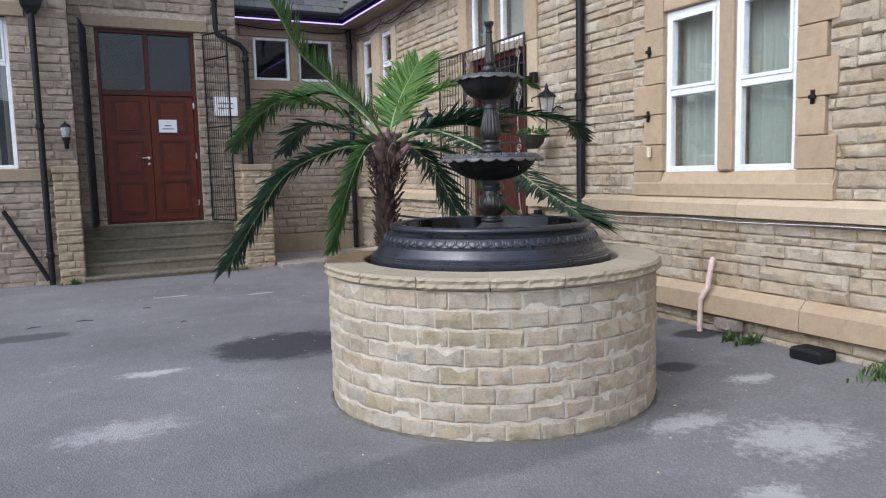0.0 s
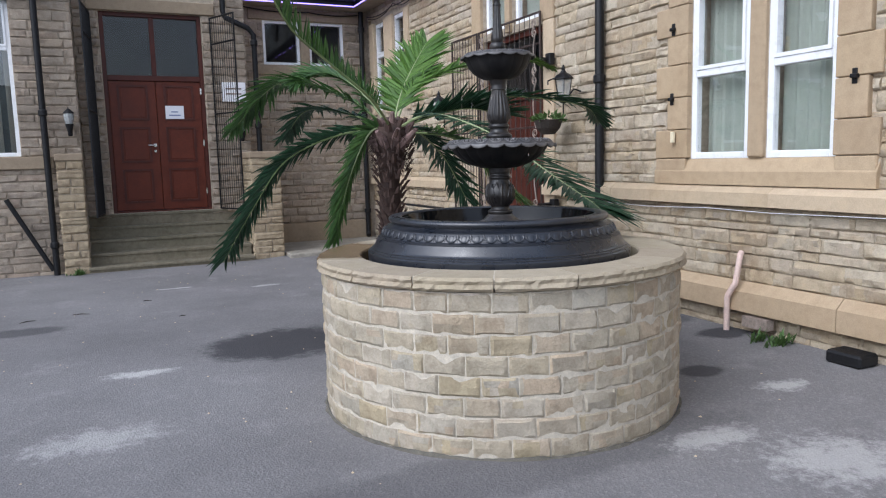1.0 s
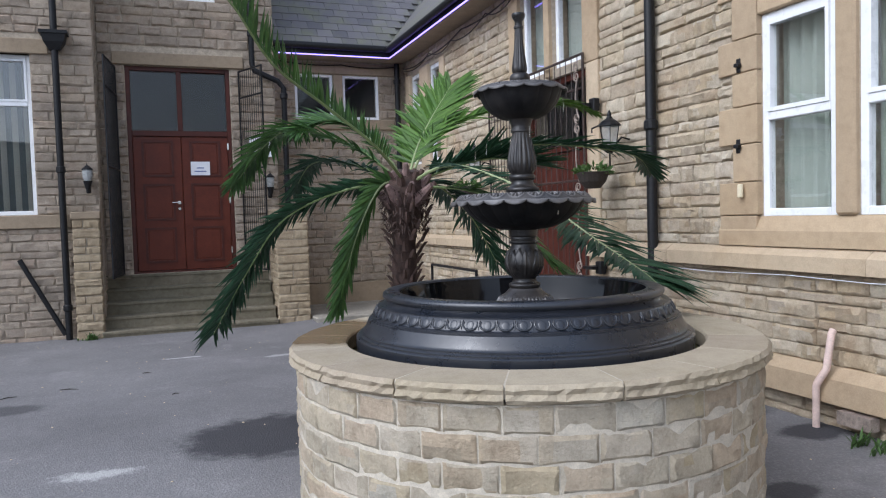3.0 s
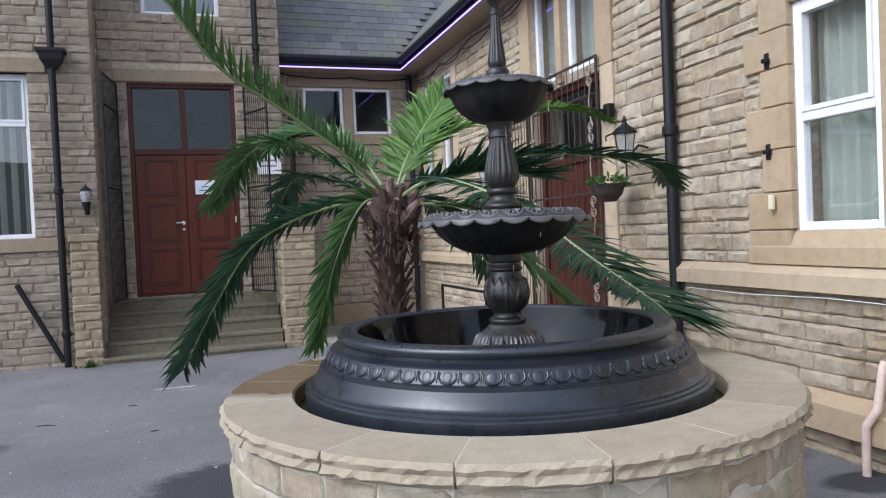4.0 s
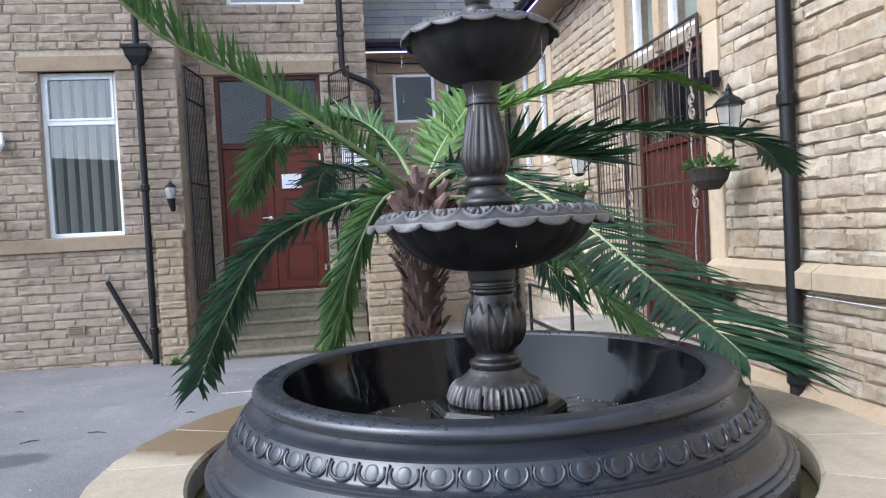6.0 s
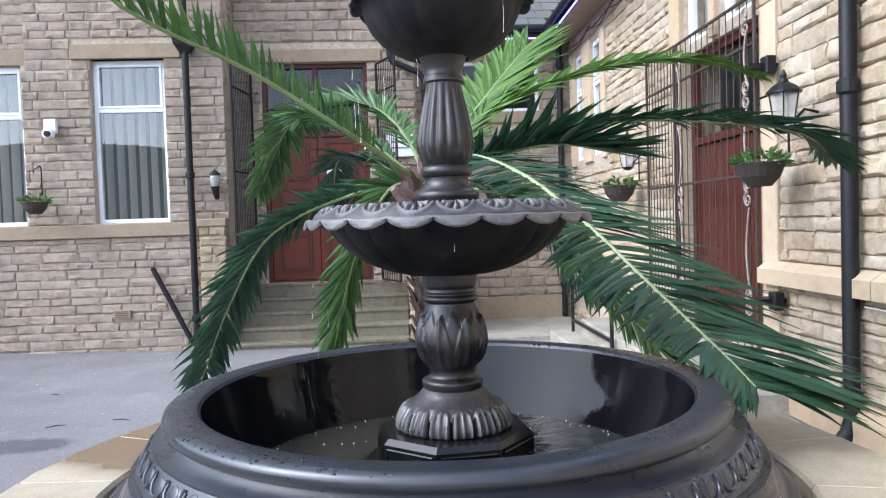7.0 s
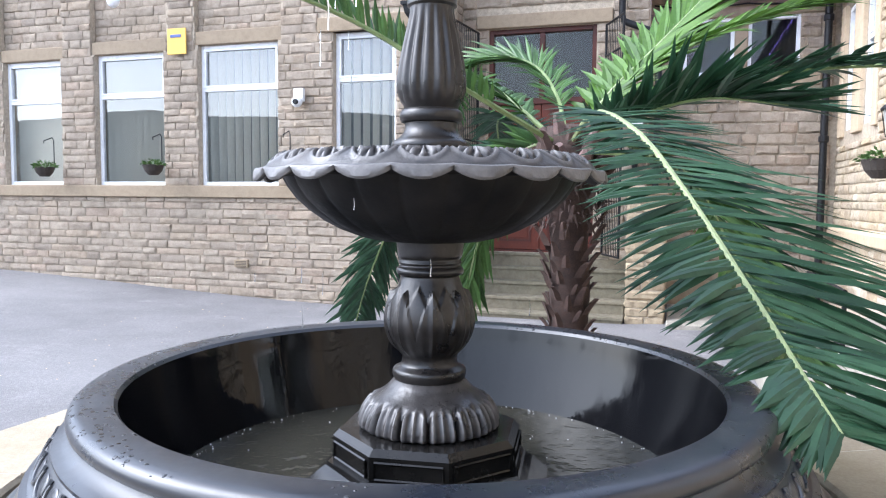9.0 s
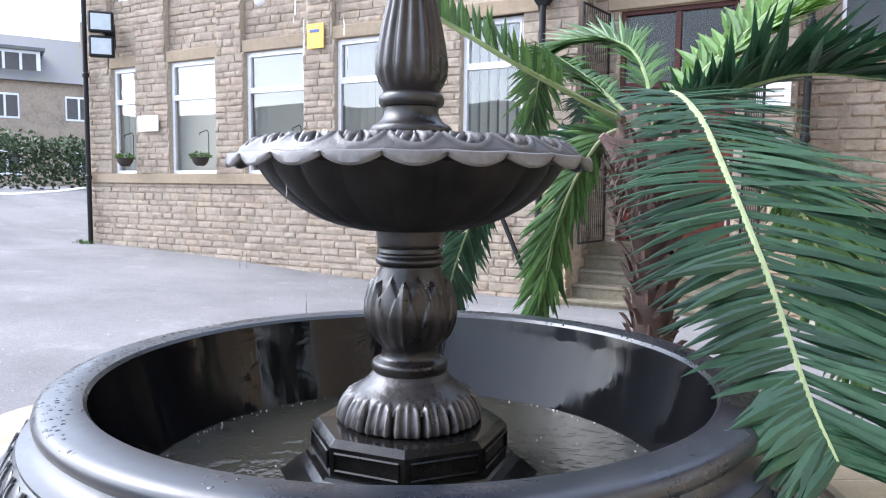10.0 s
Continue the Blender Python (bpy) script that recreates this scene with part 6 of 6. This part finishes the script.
weed(-2.50, 7.38, 0.05, 60, 1)
weed(2.25, -0.1, 0.06, 70, 2)
weed(2.20, 0.05, 0.05, 30, 3)
weed(2.26, -1.2, 0.16, 90, 4)
weed(2.22, 1.2, 0.12, 40, 5)
weed(-11.95, 7.45, 0.12, 60, 6)


# ---- annexe roof and eaves ----
def make_roof():
    roof = thing("annexe_roof", "mossy grey slate roof over the annexe with a dark gutter", "roof", kind="structure")
    pitch = 1.1
    rng = random.Random(9)
    shapes = []
    for _ in range(4):
        b = bmesh.new()
        j = [rng.uniform(-0.004, 0.004) for _ in range(4)]
        box(b, -0.122, 0.122, -0.16 + j[0], 0.16, 0, 0.016)
        shapes.append(finish(b, "slate", M_slate))
    ye, ze = 8.56, 4.20
    part("deck", _slope(-0.0, 5.5, ye, ze, 5.5, pitch), M_slate, roof)
    for r in range(15):
        d = 0.10 + r * 0.20
        n = 0
        x = 0.03 + (0.125 if r % 2 else 0.0)
        while x < 1.9 + d * 0.67:
            ob = new("slate", shapes[rng.randrange(4)])
            ob.matrix_basis = Matrix.Translation((x + 0.1, ye + d * math.cos(math.atan(pitch)), ze + 0.02 + d * math.sin(math.atan(pitch)) + rng.uniform(0, 0.004))) @ Matrix.Rotation(math.atan(pitch) - 0.03, 4, 'X') @ Matrix.Rotation(rng.uniform(-0.01, 0.01), 4, 'Z')
            ob.parent = roof
            x += 0.25
    part("fascia", boxed(0.06, 2.06, 8.53, 8.56, 4.03, 4.17), M_black, roof)
    bm = bmesh.new()
    tube(bm, [(0.04, 8.48, 4.15), (2.06, 8.48, 4.15)], 0.055, 10)
    part("gutter", bm, M_black, roof, smooth=True)
    part("soffit", boxed(0.10, 2.36, 8.561, 8.94, 4.02, 4.04), M_soffit, roof)
    side_roof = thing("side_roof", "slate roof edge over the side wall with dark gutter and barge", "roof", kind="structure")
    bm = bmesh.new()
    v = [bm.verts.new(p) for p in ((1.98, -8, 4.20), (1.98, 8.6, 4.20), (5.4, 12.0, 7.95), (5.4, -8, 7.95), (1.98, -8, 4.17), (1.98, 8.6, 4.17), (5.4, 12.0, 7.90), (5.4, -8, 7.90))]
    for f in ((0, 1, 2, 3), (7, 6, 5, 4), (0, 4, 5, 1), (1, 5, 6, 2), (2, 6, 7, 3), (3, 7, 4, 0)):
        bm.faces.new([v[k] for k in f])
    part("slope", bm, M_slate, side_roof)
    part("fascia", boxed(2.03, 2.06, -8, 8.528, 4.03, 4.165), M_black, side_roof)
    bm = bmesh.new()
    tube(bm, [(1.985, -8, 4.14), (1.985, 8.45, 4.14)], 0.055, 10)
    part("gutter", bm, M_black, side_roof, smooth=True)
    part("soffit", boxed(2.061, 2.40, -8, 8.56, 4.02, 4.04), M_soffit, side_roof)
    for nm, pts in (("light_strip", [(0.12, 8.52, 4.02), (2.02, 8.52, 4.02)]), ("light_strip", [(2.02, 8.50, 4.02), (2.02, 3.0, 4.02)])):
        bm = bmesh.new()
        tube(bm, pts, 0.010, 6)
        led = thing("light_strip", "thin violet light strip under the eaves", "light strip")
        part("tube", bm, M_led, led)


def _slope(x0, x1, y, z, run, pitch):
    bm = bmesh.new()
    v = [bm.verts.new(p) for p in ((x0, y, z), (2.02, y, z), (x1 + 2.0, y + run, z + run * pitch), (x0, y + run, z + run * pitch))]
    w = [bm.verts.new(p.co + Vector((0, 0, -0.03))) for p in v]
    bm.faces.new(v)
    bm.faces.new(w[::-1])
    for k in range(4):
        bm.faces.new((v[k], w[k], w[(k + 1) % 4], v[(k + 1) % 4]))
    return bm


def glow(name, colour, strength):
    m, b = shader(name, 0.5)
    b.inputs["Base Color"].default_value = (*colour, 1)
    b.inputs["Emission Color"].default_value = (*colour, 1)
    b.inputs["Emission Strength"].default_value = strength
    return m


M_led = glow("violet_light", (0.35, 0.25, 1.0), 1.6)
M_soffit = plain("weathered_soffit", (0.30, 0.24, 0.18), 0.8, 0, 0.2, 5, 0.1)
make_roof()
apron = tagged(part("apron", boxed(0.42, 2.36, 7.2, 8.95, -0.3, 0.012, bevel=0.01), M_concrete, None), "pale concrete apron in the corner by the annexe", "paving", kind="structure")


# ---- the street beyond ----
def far_house(x, y, turn, wide, deep, eave, ridge, label, dormers=1):
    root = thing("house", label, "house", "terrace beyond the yard", m=pose(x, y, 0.8, 0, 0, turn))
    part("wall", boxed(-wide / 2, wide / 2, 0, deep, -1, eave), M_facade, root)
    bm = bmesh.new()
    v = [bm.verts.new(p) for p in ((-wide / 2 - 0.2, -0.35, eave - 0.1), (wide / 2 + 0.2, -0.35, eave - 0.1), (wide / 2 + 0.2, deep / 2, ridge), (-wide / 2 - 0.2, deep / 2, ridge), (-wide / 2 - 0.2, deep + 0.35, eave - 0.1), (wide / 2 + 0.2, deep + 0.35, eave - 0.1))]
    for f in ((0, 1, 2, 3), (3, 2, 5, 4), (0, 3, 4), (1, 5, 2), (0, 4, 5, 1)):
        bm.faces.new([v[k] for k in f])
    roof = part("roof", bm, M_slate, root)
    part("chimney", boxed(wide / 2 - 1.0, wide / 2 - 0.2, deep / 2 - 0.4, deep / 2 + 0.4, ridge - 0.6, ridge + 1.0), M_facade, roof)
    n = max(2, int(wide / 2.6))
    for i in range(n):
        cx = -wide / 2 + wide * (i + 0.5) / n
        for zz in (0.9, 3.6):
            w = part("window", boxed(cx - 0.6, cx + 0.6, -0.05, 0.02, zz, zz + 1.2, bevel=0.02), M_upvc, root)
            for k in (-1, 1):
                # opaque pane, its dark colour standing for the unlit room
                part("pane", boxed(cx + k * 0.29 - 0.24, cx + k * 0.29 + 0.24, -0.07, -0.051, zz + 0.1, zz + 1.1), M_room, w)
    for i in range(dormers):
        cx = -wide / 2 + wide * (i + 0.5) / dormers + 0.4
        d = part("dormer", boxed(cx - 1.2, cx + 1.2, 0.6, deep / 2, eave + 0.3, eave + 1.45), M_upvc, root)
        part("dormer_roof", boxed(cx - 1.4, cx + 1.4, 0.35, deep / 2, eave + 1.451, eave + 1.6), M_slate, d)
        for k in (-1, 0, 1):
            part("pane", boxed(cx + k * 0.72 - 0.3, cx + k * 0.72 + 0.3, 0.58, 0.599, eave + 0.5, eave + 1.3), M_room, d)


far_house(-34.5, 19.0, 62, 9.5, 8, 5.5, 8.2, "stone terraced house with a slate roof and white dormer", 1)
far_house(-41.0, 6.5, 62, 14, 8, 5.3, 8.0, "stone terraced house with a slate roof beyond the yard", 2)
far_house(-30.5, 28.5, 62, 9, 8, 5.9, 8.8, "taller stone house with a slate roof and chimney", 1)
shop_sign = thing("shop_sign", "plain red shop sign on the far terrace", "sign", m=pose(-34.5, 19.0, 0.8, 0, 0, 62))
part("board", boxed(-2.3, -0.8, -0.10, 0.01, 4.0, 4.55), plain("red_sign_paint", (0.6, 0.03, 0.03), 0.5, 0, 0.05, 3, 0.0), shop_sign)


def make_hedge():
    rng = random.Random(31)
    b = bmesh.new()
    for _ in range(16000):
        t = rng.random()
        x, y = -17.5 - 9.0 * t + rng.gauss(0, 0.4), 16.5 - 16.0 * t + rng.gauss(0, 0.5)
        hgt = 1.5 + 0.6 * noise.noise(Vector((t * 9, 0, 0))) + 0.25 * noise.noise(Vector((t * 40, 2, 0)))
        z = 1.15 + max(0.02, hgt) * rng.random() ** 0.6
        p = Vector((x, y, z))
        d = Vector((rng.uniform(-1, 1), rng.uniform(-1, 1), rng.uniform(-0.4, 1))).normalized()
        s = d.cross(Vector((rng.uniform(-1, 1), rng.uniform(-1, 1), rng.uniform(-1, 1)))).normalized() * rng.uniform(0.03, 0.06)
        l = rng.uniform(0.1, 0.22)
        b.faces.new([b.verts.new(q) for q in (p, p + d * l * 0.5 + s, p + d * l, p + d * l * 0.5 - s)])
    h = thing("hedge", "ragged dark green hedge along the street", "hedge", kind="stuff")
    part("leaves", b, M_hedge, h)


make_hedge()
tape = thing("barrier_tape", "red and white barrier tape tied to the corner downpipe", "tape")
bm = bmesh.new()
pts = [(-11.9, 7.5, 1.30), (-13.4, 7.9, 1.22), (-16.0, 8.5, 1.12), (-19.0, 9.2, 1.10)]
tube(bm, pts, 0.02, 5)
part("ribbon", bm, M_paper, tape)
# added hills, raised to the south to stand in for buildings in window reflections
hills = bmesh.new()
prev = None
h_rng = random.Random(4)
for k in range(0, 97):
    a = k * math.tau / 96
    hz = 14 + 23 * smoothstep(0.1, 0.6, -math.sin(a)) + 12 * noise.noise(Vector((math.cos(a) * 2.3, math.sin(a) * 2.3, 0.5))) + 5 * noise.noise(Vector((math.cos(a) * 9, math.sin(a) * 9, 2.5)))
    row = (hills.verts.new((240 * math.cos(a), 240 * math.sin(a), -6)), hills.verts.new((330 * math.cos(a), 330 * math.sin(a), max(4, hz) * 0.95)))
    if prev:
        hills.faces.new((prev[0], row[0], row[1], prev[1]))
    prev = row
tagged(part("backdrop", hills, M_hill, None), "added wooded hill ring, raised behind the viewpoint to darken window reflections", "hills", kind="structure")

# ---- small things on the walls and the ground ----
for x, z in ((-5.43, 0.455), (-3.715, 0.42)):
    ab = thing("air_brick", "slotted clay air brick set in the coursed facade", "vent", "facade vents")
    part("body", boxed(x - 0.11, x + 0.11, WALL_Y - 0.012, WALL_Y + 0.04, z - 0.055, z + 0.055, bevel=0.005), M_lintel, ab)
    # dark strips on the face stand for the shade inside the slots
    for k in range(4):
        part("slot", boxed(x - 0.085, x + 0.085, WALL_Y - 0.0145, WALL_Y - 0.0115, z - 0.038 + k * 0.022, z - 0.030 + k * 0.022), M_soil, ab)
contact = thing("junction_box", "small cream plastic box on the stone window surround", "box")
part("body", boxed(2.335, 2.362, 1.107, 1.147, 1.475, 1.57, bevel=0.006), plain("cream_plastic", (0.72, 0.64, 0.45), 0.4, 0, 0.08, 20, 0.0), contact)


def swag(label, pts, sag, radius, mat):
    ob = thing("eaves_cable", label, "cable", "cables under the eaves")
    path = []
    for p, q in zip(pts, pts[1:]):
        p, q = Vector(p), Vector(q)
        path += [p.lerp(q, k / 8) - Vector((0, 0, sag * 4 * (k / 8) * (1 - k / 8))) for k in range(8)]
    path.append(Vector(pts[-1]))
    bm = bmesh.new()
    tube(bm, path, radius, 5)
    part("wire", bm, mat, ob)


swag("brown cable looped along the side wall under the eaves", [(2.33, 8.75, 3.90), (2.33, 7.6, 3.86), (2.33, 6.2, 3.93), (2.33, 4.6, 3.95), (2.33, 2.9, 3.97)], 0.05, 0.010, M_basket)
swag("second brown cable looped along the side wall under the eaves", [(2.335, 8.7, 3.86), (2.335, 7.5, 3.90), (2.335, 6.6, 3.87), (2.335, 5.4, 3.93), (2.335, 4.6, 3.93)], 0.09, 0.008, M_basket)
swag("dark cable drooping under the annexe eaves", [(0.15, 8.90, 4.0), (1.3, 8.90, 3.955), (2.3, 8.90, 3.97)], 0.04, 0.011, M_black)
d_rng = random.Random(8)
for x, y, ln in ((-2.37, 4.08, 0.16), (-2.82, 3.96, 0.14), (-1.75, 4.55, 0.09), (-1.5, 3.4, 0.06), (-3.4, 5.2, 0.10)):
    tw = thing("twig", "thin dark fallen twig lying on the asphalt", "twig", "litter on the ground")
    a = d_rng.uniform(-0.5, 0.5)
    g = ground_z(x, y) + 0.006
    bm = bmesh.new()
    tube(bm, [(x - ln / 2 * math.cos(a), y - ln / 2 * math.sin(a), g), (x, y + 0.008, g + 0.004), (x + ln / 2 * math.cos(a), y + ln / 2 * math.sin(a), g)], [0.003, 0.005, 0.002], 5)
    part("stem", bm, M_soil, tw)
bits = bmesh.new()
for _ in range(260):
    x, y = d_rng.uniform(-5.5, 2.1), d_rng.uniform(-2.2, 7.2)
    if math.hypot(x, y) < 1.1:
        continue
    g = ground_z(x, y) + 0.002
    s = d_rng.uniform(0.004, 0.013)
    a = d_rng.uniform(0, math.tau)
    v = [bits.verts.new((x + s * d_rng.uniform(0.5, 1.2) * math.cos(a + k * 1.26), y + s * d_rng.uniform(0.5, 1.2) * math.sin(a + k * 1.26), g)) for k in range(5)]
    top = bits.verts.new((x, y, g + s * 0.6))
    for k in range(5):
        bits.faces.new((v[k], v[(k + 1) % 5], top))
grit = thing("grit", "scattered pale grit and petals on the asphalt", "grit", kind="stuff")
part("grains", bits, M_band, grit)

# ---- stones of the walls ----
s_rng = random.Random(77)


def grown(holes, m=0.0):
    return [(a - m, b + m, c - m, d + m) for a, b, c, d in holes]


fac_holes = FACADE_WINDOWS + FACADE_BAYS + [(-12.1, -2.67, 1.40, 1.57)] + [(a - 0.22, b + 0.22, d, d + 0.19) for a, b, c, d in FACADE_WINDOWS[4:]]
fac = lay(s_rng, -12.0, -2.325, courses(s_rng, -0.35, 1.40, 0.09, 0.135) + courses(s_rng, 1.57, 6.0, 0.095, 0.14), 0.20, 0.46, fac_holes, 0.007)
set_stones(wall_facade, fac, lambda u, z: Matrix.Translation((u, WALL_Y + 0.03, z)), M_facade, lambda s: abs(s[0] + 3.5) + 0.6 * abs(s[1] - 1.3), 0.020, s_rng)
bay_stones = [q for a, b, c, d in FACADE_BAYS for q in lay(s_rng, a, b, courses(s_rng, c + 0.19, 6.0, 0.095, 0.14), 0.20, 0.46, FACADE_UPPER, 0.007)]
set_stones(wall_facade, bay_stones, lambda u, z: Matrix.Translation((u, WALL_Y + BAY + 0.03, z)), M_facade, lambda s: s[1], 0.020, s_rng, 0)
dh = [DOOR_OPENING] + DOOR_UPPER + [(DOOR_OPENING[0] - 0.16, DOOR_OPENING[1] + 0.2, 3.70, 3.87), (-2.4, 0.2, -0.5, 0.64)]
drs = lay(s_rng, -2.33, 0.12, courses(s_rng, 0.1, 6.0, 0.115, 0.155), 0.2, 0.46, dh)
set_stones(wall_door, drs, lambda u, z: Matrix.Translation((u, DOOR_Y + 0.03, z)), M_facade, lambda s: abs(s[1] - 2), 0.028, s_rng)
rets = lay(s_rng, WALL_Y + 0.02, DOOR_Y + 0.02, courses(s_rng, 0.0, 6.0, 0.095, 0.14), 0.2, 0.4, [], 0.009)
set_stones(wall_door, rets, lambda u, z: Matrix.Translation((-2.355, u, z)) @ Matrix.Rotation(math.pi / 2, 4, 'Z'), M_facade, lambda s: abs(s[1] - 2), 0.028, s_rng, 0)
fh = FAN_WINDOWS + [(0.30, 2.33, 3.81, 3.99), (0.36, 2.2, 2.90, 3.065), (1.16, 1.33, 3.0, 3.81), (0.0, 2.4, -0.5, 0.34)]
fan = lay(s_rng, 0.10, 2.35, courses(s_rng, 0.34, 4.1, 0.11, 0.15), 0.2, 0.46, fh)
set_stones(wall_fan, fan, lambda u, z: Matrix.Translation((u, FAN_Y + 0.03, z)), M_facade, lambda s: abs(s[1] - 2), 0.028, s_rng)
sh = SIDE_UPPER + SIDE_SMALL + [SIDE_DOOR, (-0.60, 1.24, 1.13, 3.30), (-8, 3.14, 0.975, 1.125), (-8, 3.0, 0.16, 0.385), (5.5, 9, 0.975, 1.125), (2.98, 4.86, 2.855, 3.99), (2.98, 3.2, 0.4, 2.86), (4.6, 4.855, 0.4, 2.86), (7.02, 8.82, 2.2, 3.78)]
sde = lay(s_rng, -4.5, 8.93, courses(s_rng, -0.06, 0.16, 0.08, 0.11) + courses(s_rng, 0.385, 0.975, 0.065, 0.12) + courses(s_rng, 1.125, 4.1, 0.068, 0.13), 0.15, 0.44, sh, 0.007)
set_stones(wall_side, sde, lambda u, z: Matrix.Translation((SIDE_X + 0.028, u, z)) @ Matrix.Rotation(-math.pi / 2, 4, 'Z'), M_warm, lambda s: abs(s[0] - 0.6) + 0.4 * abs(s[1] - 1.2), 0.027, s_rng)
